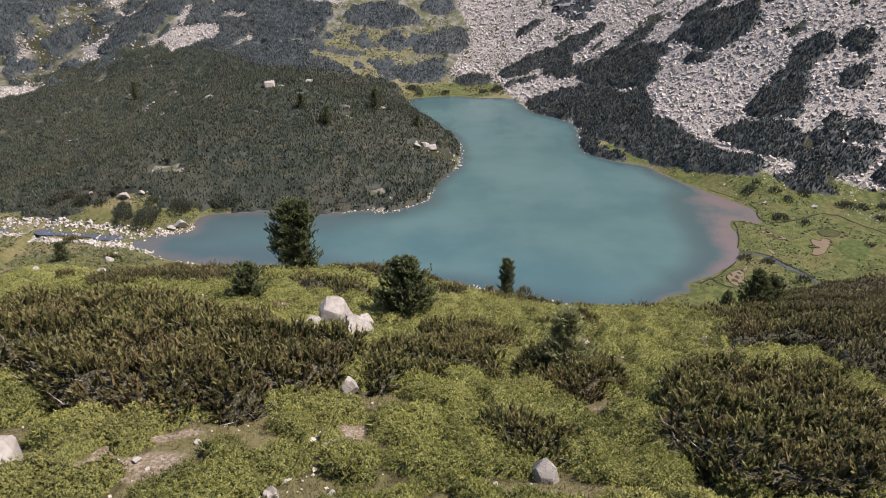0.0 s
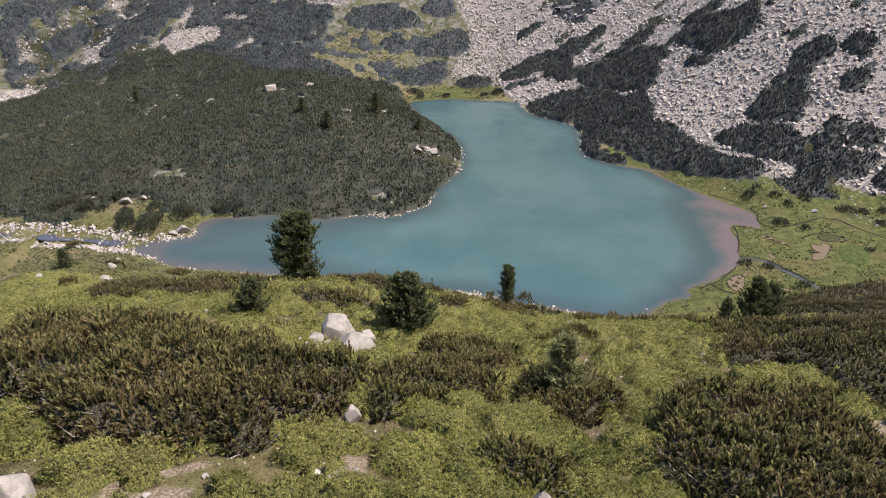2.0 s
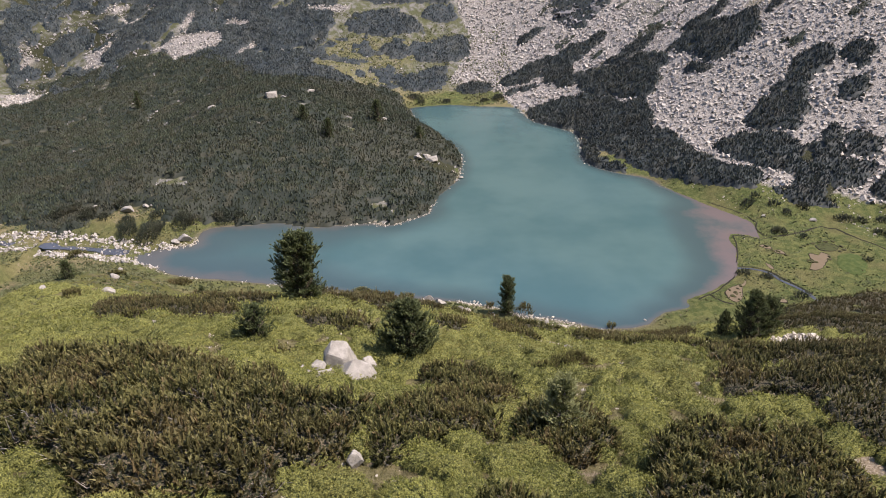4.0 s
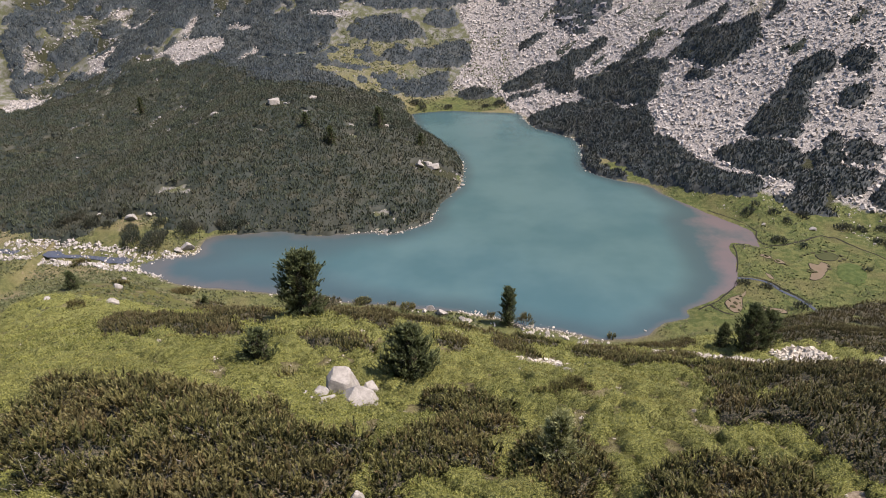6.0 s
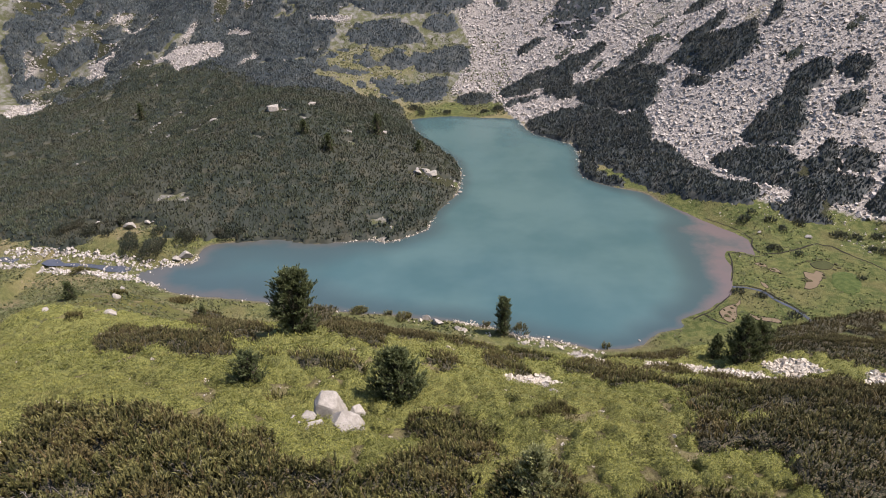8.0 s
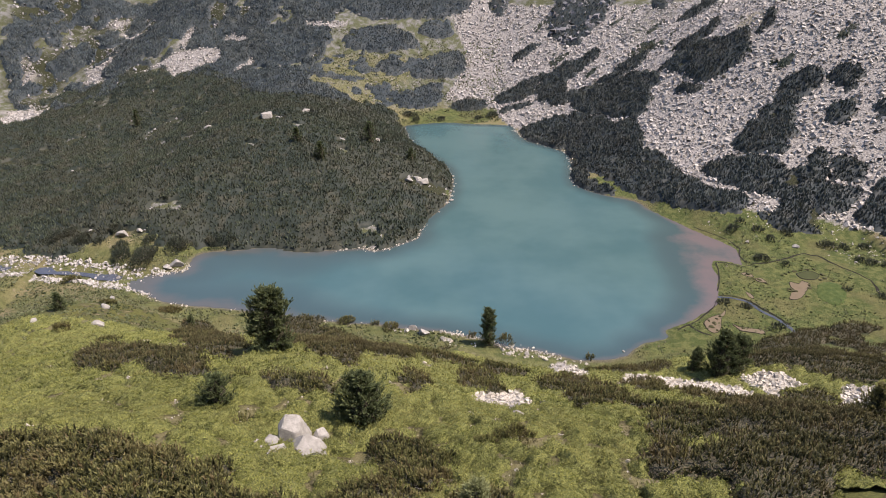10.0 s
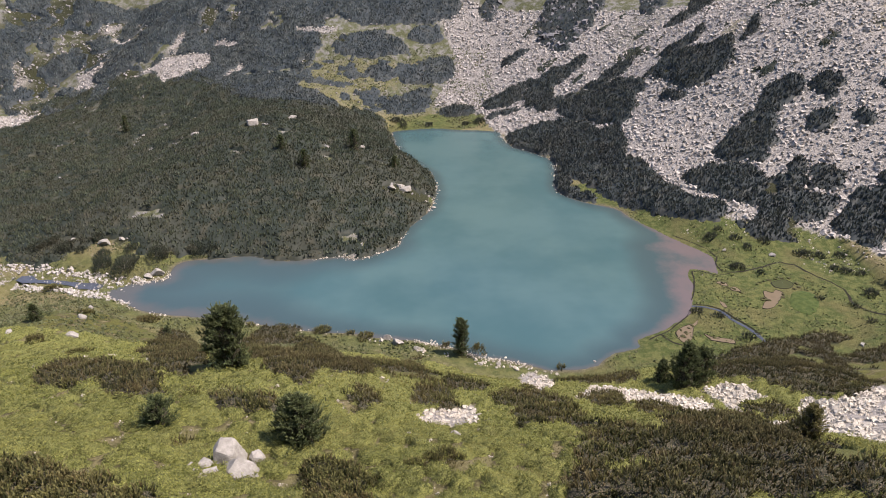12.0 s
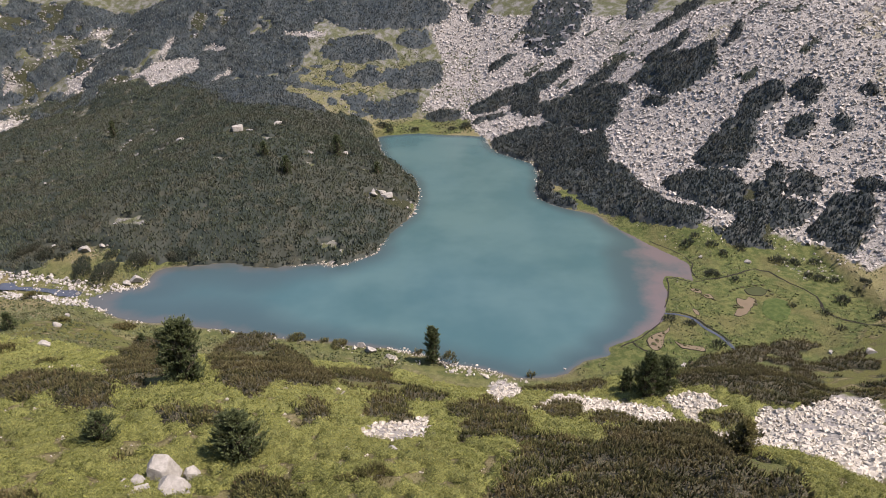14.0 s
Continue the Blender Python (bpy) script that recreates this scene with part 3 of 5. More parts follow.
def covered(keys, x, y, wobble=2.5):
    """True where a point lies in one of the plots."""
    u, v = frayed(x, y, wobble)
    out = np.zeros(np.shape(x), bool)
    for key in keys:
        p = PLOTS[key]
        near = (u > p[:, 0].min()) & (u < p[:, 0].max()) & (v > p[:, 1].min()) & (v < p[:, 1].max())
        if near.any():
            out[near] |= inside(p, u[near], v[near])
    return out


CHUTES = ["S1", "S1b", "S2", "S3", "S4", "S5", "S6", "S7", "S14"]
SCREE_KEYS = CHUTES + ["RS", "S8", "S8b", "S9", "S10"]
NEAR_SCRUB = ["N1", "N2", "N3", "N4", "N5", "N6", "N7", "N8", "N9", "N11", "N12", "N13", "N14", "N15", "N16", "N17", "N18", "N19", "N20", "N14b", "N21", "N22", "Q1", "Q2", "Q3", "Q4", "Q5", "Q7"]
SLOPE_SCRUB = ["R1", "R2", "R2b", "R2c", "R18", "R19", "R20", "R21", "R23", "R24", "R26", "R3", "R4", "R4b", "R5", "R6", "R7", "R8", "R9", "R10", "R11", "R12", "R13", "R14", "R15", "R16", "R17"]
BACK_SCRUB = ["B7", "B1", "B1b", "B2", "B3", "B4", "B6"]


def trodden(x, y):
    """True on the worn patches of bare soil between juniper."""
    return covered(["E1", "E2", "E3", "E4"], x, y, 0.9) & (rough(x, y, 1.5, 97, 3) > -0.12)


def spaced(stops):
    out = [stops[0][0]]
    for (a, gap), (b, wide) in zip(stops, stops[1:]):
        n = max(1, round((b - a) / ((gap + wide) / 2)))
        s = np.linspace(0, 1, n + 1)[1:]
        out.extend(a + (b - a) * (s * gap * 2 + s * s * (wide - gap)) / (gap + wide))
    return np.array(out)


def build_ground():
    xs = spaced([(-1800, 60), (-420, 12), (-150, 3.0), (-100, 1.6), (-45, 0.9), (55, 0.9), (110, 1.7), (220, 2.8), (420, 12), (1800, 60)])
    ys = spaced([(-500, 60), (-20, 4), (14, 0.7), (70, 0.8), (140, 1.3), (240, 1.6), (400, 2.4), (560, 3.8), (800, 16), (2200, 80)])
    x, y = np.meshgrid(xs, ys)
    x, y = x.ravel(), y.ravel()
    z = np.concatenate([height(a, b) for a, b in zip(np.array_split(x, 20), np.array_split(y, 20))])
    nx, ny = len(xs), len(ys)
    i = (np.arange(ny - 1)[:, None] * nx + np.arange(nx - 1)[None]).ravel()
    faces = np.stack([i, i + 1, i + nx + 1, i + nx], 1)
    gap = shore_gap(x, y)
    scree = covered(SCREE_KEYS, x, y, 1.5).astype(float)
    # Mask of scrub floors that get litter with painted shade
    litter_and_shade = (covered(["pen", "pen2"], x, y, 3.6) | covered(SLOPE_SCRUB + BACK_SCRUB, x, y, SLOPE_FRAY)).astype(float)
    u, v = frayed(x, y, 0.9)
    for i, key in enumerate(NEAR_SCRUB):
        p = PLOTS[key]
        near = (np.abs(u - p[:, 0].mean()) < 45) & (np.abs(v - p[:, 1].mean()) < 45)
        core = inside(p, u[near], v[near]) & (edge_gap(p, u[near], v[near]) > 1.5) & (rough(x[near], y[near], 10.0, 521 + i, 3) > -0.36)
        litter_and_shade[near] = np.maximum(litter_and_shade[near], core)
    litter_and_shade = np.maximum(litter_and_shade, covered(["B5"], x, y) * step(-0.35, -0.1, rough(x, y, 18.0, 91, 3)) * (scree < 0.5))
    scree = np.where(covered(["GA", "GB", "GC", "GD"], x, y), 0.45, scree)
    litter_and_shade *= (gap > 0.9) & ((rough(x, y, 9.0, 301, 3) > -0.52) | (y < 170))
    meadow = np.maximum(np.maximum(covered(["G2"], x, y), 0.35 * covered(["G1"], x, y, 5.0)), ((x > 60) & (y < 292) & (y > 140) & (z < 3 + 3 * (y > 225))).astype(float))
    meadow = np.maximum(meadow, np.maximum(0.85 * step(16, 5, gap) * (x < 75) * (y < 262), np.hypot(x - 3, y - 277) < 8))
    meadow = np.maximum(meadow, 0.75 * step(160, 178, y) * step(262, 240, y) * (x < 60) * step(0.3, -0.2, rough(x, y, 9.0, 93, 3)))
    rocky = np.maximum(step(395, 430, y) * (1 - meadow) * (1 - 0.45 * covered(["G1"], x, y, 5.0)), covered(["pen", "pen2"], x, y, 3.6))
    sand = step(1.3, 0.2, gap) * 0.6 * np.maximum(step(75, 55, x), step(250, 262, y)) * step(386, 380, y)
    shown = [("scree", scree), ("litter_and_shade", litter_and_shade), ("meadow", meadow), ("rocky", rocky), ("sand", sand), ("bare", trodden(x, y).astype(float)), ("mats", cushions(x, y)[0] * (bedrock(x, y) > 3) * (y < 175))]
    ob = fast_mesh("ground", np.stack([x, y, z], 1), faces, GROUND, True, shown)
    return tagged(ob, "grassy, stony mountain ground round a lake basin", "ground", kind="structure")


def build_water():
    xs, ys = np.arange(-104, 120, 1.6), np.arange(146, 398, 1.6)
    x, y = np.meshgrid(xs, ys)
    x, y = x.ravel(), y.ravel()
    gap = shore_gap(x, y)
    i = (np.arange(len(ys) - 1)[:, None] * len(xs) + np.arange(len(xs) - 1)[None]).ravel()
    faces = np.stack([i, i + 1, i + len(xs) + 1, i + len(xs)], 1)
    faces = faces[(gap[faces] < 1.8).any(1)]
    used, faces = np.unique(faces, return_inverse=True)
    silt = step(66, 92, x[used]) * step(262, 238, y[used])
    bay = 0.07 + 0.48 * step(92, 60, x[used]) + 0.45 * step(228, 250, y[used])
    # Scaled down towards negative x, which turns the water there darker
    depth = np.maximum(0, -gap[used]) * bay * (1 - 0.65 * step(-5, -50, x[used]))
    v = np.stack([x[used], y[used], np.zeros(len(used))], 1)
    ob = fast_mesh("water", v, faces.reshape(-1, 4), WATER, True, [("depth", depth), ("silt", silt)])
    return tagged(ob, "still turquoise lake water, sandy pink in the shallows", "lake", kind="structure")


build_ground()
build_water()

# ---- growth and stones: makers ----
def fan(way):
    """Two vectors square to each way."""
    up = np.where(np.abs(way[:, 2:3]) < 0.9, np.array([[0, 0, 1.0]]), np.array([[1.0, 0, 0]]))
    a = np.cross(way, up)
    a /= np.linalg.norm(a, axis=1, keepdims=True)
    return a, np.cross(way, a)


def brushes(rng, base, way, length, reach, blades, width, spread=0.62, core=0.0):
    """Bottle-brush shoots: needle sprays all round a stem, over a dense middle. Corners, faces, and for each corner its shoot and how far up it sits."""
    n = len(base)
    way = way / np.linalg.norm(way, axis=1, keepdims=True)
    a, b = fan(way)
    s = rng.uniform(0.10, 0.95, (n, blades, 1)) ** 0.8
    turn = rng.uniform(0, 2 * math.pi, (n, blades, 1))
    out = a[:, None] * np.cos(turn) + b[:, None] * np.sin(turn)
    root = base[:, None] + way[:, None] * (s * length[:, None, None])
    tip_way = way[:, None] * (1 - spread * (1.1 - s)) + out * spread
    tip = root + tip_way * (reach[:, None, None] * rng.uniform(0.75, 1.25, (n, blades, 1)))
    side = np.cross(tip_way, out + 0.3 * rng.normal(size=out.shape))
    side /= np.linalg.norm(side, axis=2, keepdims=True) + 1e-6
    w = width[:, None, None] * rng.uniform(0.7, 1.3, (n, blades, 1))
    v = np.stack([root - side * w, root + side * w, tip], 2).reshape(-1, 3)
    f = np.arange(len(v)).reshape(-1, 3)
    shoot = np.repeat(np.arange(n), blades * 3)
    up = np.repeat(s.reshape(-1), 3)
    if core > 0:
        cv, cf, owner = spikes(rng, base, way, length * 1.02, length * core)
        v, f, shoot = np.concatenate([v, cv]), np.concatenate([f, cf + len(v)]), np.concatenate([shoot, owner])
        up = np.concatenate([up, np.tile([0.0, 0.0, 0.0, 0.9], n)])
    return v, f, shoot, up


def spikes(rng, base, way, length, width):
    """Upright three-sided tufts."""
    n = len(base)
    way = way / np.linalg.norm(way, axis=1, keepdims=True)
    a, b = fan(way)
    turn = rng.uniform(0, 2 * math.pi, (n, 1)) + np.array([[0, 2.09, 4.19]])
    r = width[:, None] * rng.uniform(0.6, 1.3, (n, 3))
    foot = base[:, None] + (a[:, None] * np.cos(turn)[..., None] + b[:, None] * np.sin(turn)[..., None]) * r[..., None]
    v = np.concatenate([foot, (base + way * length[:, None])[:, None]], 1).reshape(-1, 3)
    i = np.arange(n)[:, None] * 4
    f = np.concatenate([i + np.array([[0, 1, 3]]), i + np.array([[1, 2, 3]]), i + np.array([[2, 0, 3]])], 0)
    return v, f, np.repeat(np.arange(n), 4)


def blocks(rng, where, size, whole=True):
    """Broken stones: cubes with every corner knocked about."""
    n = len(where)
    c = np.array([(i, j, k) for i in (-1, 1) for j in (-1, 1) for k in (-1, 1)], float)
    v = c[None] * rng.uniform(0.45, 1.0, (n, 8, 3))
    v *= rng.uniform(0.55, 1.1, (n, 1, 3)) * np.array([[[1.0, 1.0, 0.72]]])
    q = rng.normal(size=(n, 4)) * np.array([[1, 0.45, 0.45, 1]])
    q /= np.linalg.norm(q, axis=1, keepdims=True)
    w, x, y, z = q.T
    m = np.stack([1 - 2 * (y * y + z * z), 2 * (x * y - z * w), 2 * (x * z + y * w), 2 * (x * y + z * w), 1 - 2 * (x * x + z * z),
                  2 * (y * z - x * w), 2 * (x * z - y * w), 2 * (y * z + x * w), 1 - 2 * (x * x + y * y)], 1).reshape(n, 3, 3)
    v = np.einsum("nij,nkj->nki", m, v) * (size[:, None, None] * 0.5) + where[:, None]
    quads = np.array([(0, 1, 3, 2), (4, 6, 7, 5), (0, 4, 5, 1), (2, 3, 7, 6), (1, 5, 7, 3), (0, 2, 6, 4)])[:6 if whole else 5]
    f = (np.arange(n)[:, None, None] * 8 + quads[None]).reshape(-1, 4)
    return v.reshape(-1, 3), f


def strewn(rng, outline, per_metre, wobble=1.2):
    """Points spread over a plot: x, y and the distance to its edge."""
    lo, hi = outline.min(0) - 2 - wobble, outline.max(0) + 2 + wobble
    n = rng.poisson((hi - lo).prod() * per_metre)
    x, y = rng.uniform(lo[0], hi[0], n), rng.uniform(lo[1], hi[1], n)
    u, v = frayed(x, y, wobble)
    keep = inside(outline, u, v)
    x, y, u, v = x[keep], y[keep], u[keep], v[keep]
    return x, y, edge_gap(outline, u, v)


def tint_of(rng, shoot, n):
    tint, dry = rng.uniform(0, 1, n), rng.uniform(0, 1, n)
    return [("tint", tint[shoot]), ("dry", dry[shoot])]


def limbs(rng, base, tip, thick, material, name):
    """Bent tapering sticks from base to tip."""
    n = len(base)
    mid = (base + tip) / 2 + rng.normal(size=(n, 3)) * 0.12 * np.linalg.norm(tip - base, axis=1, keepdims=True)
    way = tip - base
    way /= np.linalg.norm(way, axis=1, keepdims=True) + 1e-6
    a, b = fan(way)
    rings = []
    for p, k in ((base, 1.0), (mid, 0.7), (tip, 0.15)):
        for turn in (0, 2.09, 4.19):
            rings.append(p + (a * math.cos(turn) + b * math.sin(turn)) * (thick * k)[:, None])
    v = np.stack(rings, 1).reshape(-1, 3)
    quads = [(r + i, r + (i + 1) % 3, r + 3 + (i + 1) % 3, r + 3 + i) for r in (0, 3) for i in range(3)]
    f = (np.arange(n)[:, None, None] * 9 + np.array(quads)[None]).reshape(-1, 4)
    return fast_mesh(name, v, f, material, True)


def canopy(area, grid, top):
    """A lumpy skin over the ground: corners, triangles, and each corner's share of the greatest height."""
    x0, x1, y0, y1 = area
    xs, ys = np.arange(x0, x1 + grid, grid), np.arange(y0, y1 + grid, grid)
    x, y = (q.ravel() for q in np.meshgrid(xs, ys))
    x, y = x + grid * 0.3 * ripple(x * 7.3, y * 5.1, 1.0, 31), y + grid * 0.3 * ripple(x * 6.1, y * 8.7, 1.0, 33)
    h = top(x, y)
    i = (np.arange(len(ys) - 1)[:, None] * len(xs) + np.arange(len(xs) - 1)[None]).ravel()
    f = np.concatenate([np.stack([i, i + 1, i + len(xs) + 1], 1), np.stack([i, i + len(xs) + 1, i + len(xs)], 1)])
    f = f[(h[f] > 0.02).any(1)]
    used, f = np.unique(f, return_inverse=True)
    x, y, h = x[used], y[used], h[used]
    z = height(x, y) + np.where(h > 0.02, h, -0.2)
    return np.stack([x, y, z], 1), f.reshape(-1, 3), h


def slope_of(top, x, y, e=0.2):
    return (top(x + e, y) - top(x - e, y)) / (2 * e), (top(x, y + e) - top(x, y - e)) / (2 * e)


def scrub(key, tall, density, blades, seed, label, long=0.5, dead=0.0, material=None, cell=2.6, girth=0.05, core=0.09, grid=0.35, holes=-9.0):
    """One stand of mountain pine scrub: needle shoots on rounded twiggy clumps painted dark as inner shade, with bare
    limbs at the foot.
    """
    rng = np.random.default_rng(seed)
    plot = PLOTS[key]

    def top(x, y):
        u, v = frayed(x, y, 1.3)
        gap = edge_gap(plot, u, v) * np.where(inside(plot, u, v), 1, -1)
        m = mounds(x + 0.4 * ripple(x, y, 1.3, seed + 5), y + 0.4 * ripple(x, y, 1.3, seed + 6), cell, seed, 0.62)[0]
        small = mounds(x, y, cell * 0.33, seed + 9)[0]
        gap = gap - 0.8 * (m < 0.25) + 0.9
        gap = np.minimum(gap, 4.0 * (rough(x, y, 10.0, seed + 21, 3) - holes))
        low = step(-0.42, -0.25, rough(x, y, 7.0, seed + 7, 2))
        h = tall * np.sqrt(np.clip(gap / 0.9, 0, 1)) * (0.52 + 0.48 * m) * (0.84 + 0.24 * small) * (0.72 + 0.28 * low)
        return h * (1 + 0.25 * rough(x, y, 6.0, seed + 1, 2))

    stand = new("mountain_pine_scrub")
    cx, cy = plot.mean(0)
    stand.location = (cx, cy, float(height(cx, cy)[0]))
    origin = np.array(stand.location)
    lo, hi = plot.min(0) - 3, plot.max(0) + 3
    # Dark body under the shoots: shade between them, put into a solid
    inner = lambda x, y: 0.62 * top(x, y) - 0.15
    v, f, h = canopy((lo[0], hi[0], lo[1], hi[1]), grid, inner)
    under(fast_mesh("shaded_inner_growth", v - origin, f, SHADED_TWIGS, True), stand)
    n = int((hi - lo).prod() * density * 2.2)
    x, y = rng.uniform(lo[0], hi[0], n), rng.uniform(lo[1], hi[1], n)
    h = top(x, y)
    keep = h > 0.25
    x, y, h = x[keep], y[keep], h[keep]
    gx, gy = slope_of(top, x, y)
    steep = np.sqrt(1 + gx * gx + gy * gy)
    keep = rng.uniform(size=len(x)) < np.minimum(1, steep / 2.2)
    x, y, h, gx, gy, steep = (q[keep] for q in (x, y, h, gx, gy, steep))
    n = len(x)
    size = long * rng.uniform(0.6, 1.4, n)
    share = np.where(steep > 1.5, rng.uniform(0.2, 1.0, n), np.where(rng.uniform(size=n) < 0.7, rng.uniform(0.88, 1.05, n), rng.uniform(0.65, 0.9, n)))
    z = height(x, y) + np.maximum(0.05, h * share - size * 0.35)
    way = np.stack([-0.55 * gx / steep + rng.normal(0, 0.22, n), -0.55 * gy / steep + rng.normal(0, 0.22, n), np.ones(n)], 1)
    v, f, shoot, up = brushes(rng, np.stack([x, y, z], 1), way, size, size * 0.34, blades, size * girth, 0.6, core)
    own = lattice(np.floor(x / cell), np.floor(y / cell), seed)
    # Darker low in the clump and shoot: occlusion put into tint; fresh tips paler
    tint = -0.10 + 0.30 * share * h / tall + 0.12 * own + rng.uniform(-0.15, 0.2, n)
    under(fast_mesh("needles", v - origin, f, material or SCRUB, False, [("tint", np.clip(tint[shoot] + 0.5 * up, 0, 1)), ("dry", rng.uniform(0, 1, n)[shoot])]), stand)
    if dead > 0:
        pick = rng.uniform(size=n) < dead * (0.03 + 3.0 * (steep > 1.9) * (gy > 0.3)) * step(-0.1, 0.25, rough(x, y, 4.0, seed + 8, 2))
        k = int(pick.sum())
        p = np.stack([x + 0.7 * gx / steep, y + 0.7 * gy / steep, height(x, y)], 1)[pick]
        out = np.stack([-gx / steep, -gy / steep, np.zeros(n)], 1)[pick] * rng.uniform(0.35, 0.9, (k, 1))
        tip = np.stack([x, y, height(x, y) + h * rng.uniform(0.45, 1.0, n)], 1)[pick] + out + rng.normal(0, 0.22, (k, 3))
        under(limbs(rng, p - origin, tip - origin, rng.uniform(0.022, 0.050, k), DEADWOOD, "deadwood"), stand)["kind"] = "stuff"
    return tagged(stand, label, "pine scrub", "stands of mountain pine scrub")


def far_scrub(name, keys, density, tall, seed, label, gaps=None, width=0.34, fray=3.6, material=None, cell=3.4, fringe=None, grid=1.3):
    """Scrub that clothes a whole far slope: tufts on a lumpy canopy, too many to count."""
    rng = np.random.default_rng(seed)
    edge = SHORE[fringe(SHORE[:, 0], SHORE[:, 1])] if fringe is not None else None

    def top(x, y):
        u, v = frayed(x, y, fray)
        gap = np.full(len(x), -9.0)
        for key in keys:
            p = PLOTS[key]
            near = (u > p[:, 0].min() - 2) & (u < p[:, 0].max() + 2) & (v > p[:, 1].min() - 2) & (v < p[:, 1].max() + 2)
            if near.any():
                gap[near] = np.maximum(gap[near], edge_gap(p, u[near], v[near]) * np.where(inside(p, u[near], v[near]), 1, -1))
        if edge is not None:
            away = np.full(len(x), 99.0)
            near = (x > edge[:, 0].min() - 8) & (x < edge[:, 0].max() + 8) & (y > edge[:, 1].min() - 8) & (y < edge[:, 1].max() + 8)
            away[near] = np.sqrt(((x[near, None] - edge[:, 0]) ** 2 + (y[near, None] - edge[:, 1]) ** 2).min(1))
            gap = np.maximum(gap, 7.0 - away)
        out, live = np.zeros(len(x)), gap > -0.9
        x, y, gap = x[live], y[live], gap[live]
        ok = shore_gap(x, y) > (0.8 if fringe is None else 0.15)
        if gaps is not None:
            ok &= gaps(x, y)
        m = mounds(x, y, cell, seed, 0.64)[0]
        big = mounds(x, y, cell * 2.3, seed + 50, 0.64)[0]
        gap = np.where(ok, gap, -1) - 1.2 * (m < 0.3)
        out[live] = tall * np.sqrt(np.clip((gap + 0.4) / 2.0, 0, 1)) * (0.22 + 0.45 * m + 0.33 * big) * (1 + 0.3 * rough(x, y, 11.0, seed, 2))
        return out

    lo = np.min([PLOTS[key].min(0) for key in keys], 0) - 1.5 * fray - 2
    hi = np.max([PLOTS[key].max(0) for key in keys], 0) + 1.5 * fray + 2
    lo, hi = np.maximum(lo, (-330, 120)), np.minimum(hi, (330, 640))
    v, f, h = canopy((lo[0], hi[0], lo[1], hi[1]), grid, lambda x, y: np.concatenate([top(a, b) for a, b in zip(np.array_split(x, 12), np.array_split(y, 12))]) * 0.72)
    x, y = rng.uniform(lo[0], hi[0], int((hi - lo).prod() * density)), 0
    y = rng.uniform(lo[1], hi[1], len(x))
    h = np.concatenate([top(a, b) for a, b in zip(np.array_split(x, 12), np.array_split(y, 12))])
    keep = h > 0.35
    x, y, h = x[keep], y[keep], h[keep]
    ox, oy, tone = mounds(x, y, cell, seed, 0.64)[1:]
    n = len(x)
    size = rng.uniform(0.8, 1.6, n) * (0.45 + 0.22 * tall)
    z = height(x, y) + np.maximum(-0.1, h - size * 0.55)
    way = np.stack([0.35 * ox + rng.normal(0, 0.20, n), 0.35 * oy + rng.normal(0, 0.20, n), np.ones(n)], 1)
    tv, tf, shoot = spikes(rng, np.stack([x, y, z], 1), way, size, width * rng.uniform(0.6, 1.4, n))
    # Tufts darken low in the canopy: gap shade painted into their tint
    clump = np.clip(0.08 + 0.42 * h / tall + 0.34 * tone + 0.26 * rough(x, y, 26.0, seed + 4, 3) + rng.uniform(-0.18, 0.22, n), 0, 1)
    # Skin takes nearly the deepest tint, standing for shade between tufts
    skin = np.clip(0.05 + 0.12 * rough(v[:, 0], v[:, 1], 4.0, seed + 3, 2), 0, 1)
    ob = fast_mesh(name, np.concatenate([v, tv]), np.concatenate([f, tf + len(v)]), material or SCRUB_FAR_HAZED, np.arange(len(f) + len(tf)) < len(f),
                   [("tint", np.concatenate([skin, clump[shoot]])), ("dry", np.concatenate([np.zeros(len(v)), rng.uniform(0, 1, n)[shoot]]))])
    return tagged(ob, label, "pine scrub", kind="stuff")


def rubble(name, keys, per_metre, low, high, seed, label, material, avoid=None):
    rng = np.random.default_rng(seed)
    parts = [strewn(rng, PLOTS[key], per_metre, 1.5) for key in keys]
    x, y = (np.concatenate([p[i] for p in parts]) for i in range(2))
    keep = shore_gap(x, y) > -0.5
    if avoid is not None:
        keep &= ~avoid(x, y)
    x, y = x[keep], y[keep]
    size = low * (high / low) ** (rng.uniform(size=len(x)) ** 2.2)
    v, f = blocks(rng, np.stack([x, y, height(x, y) + size * 0.12], 1), size, False)
    return tagged(fast_mesh(name, v, f, material), label, "scree", kind="stuff")


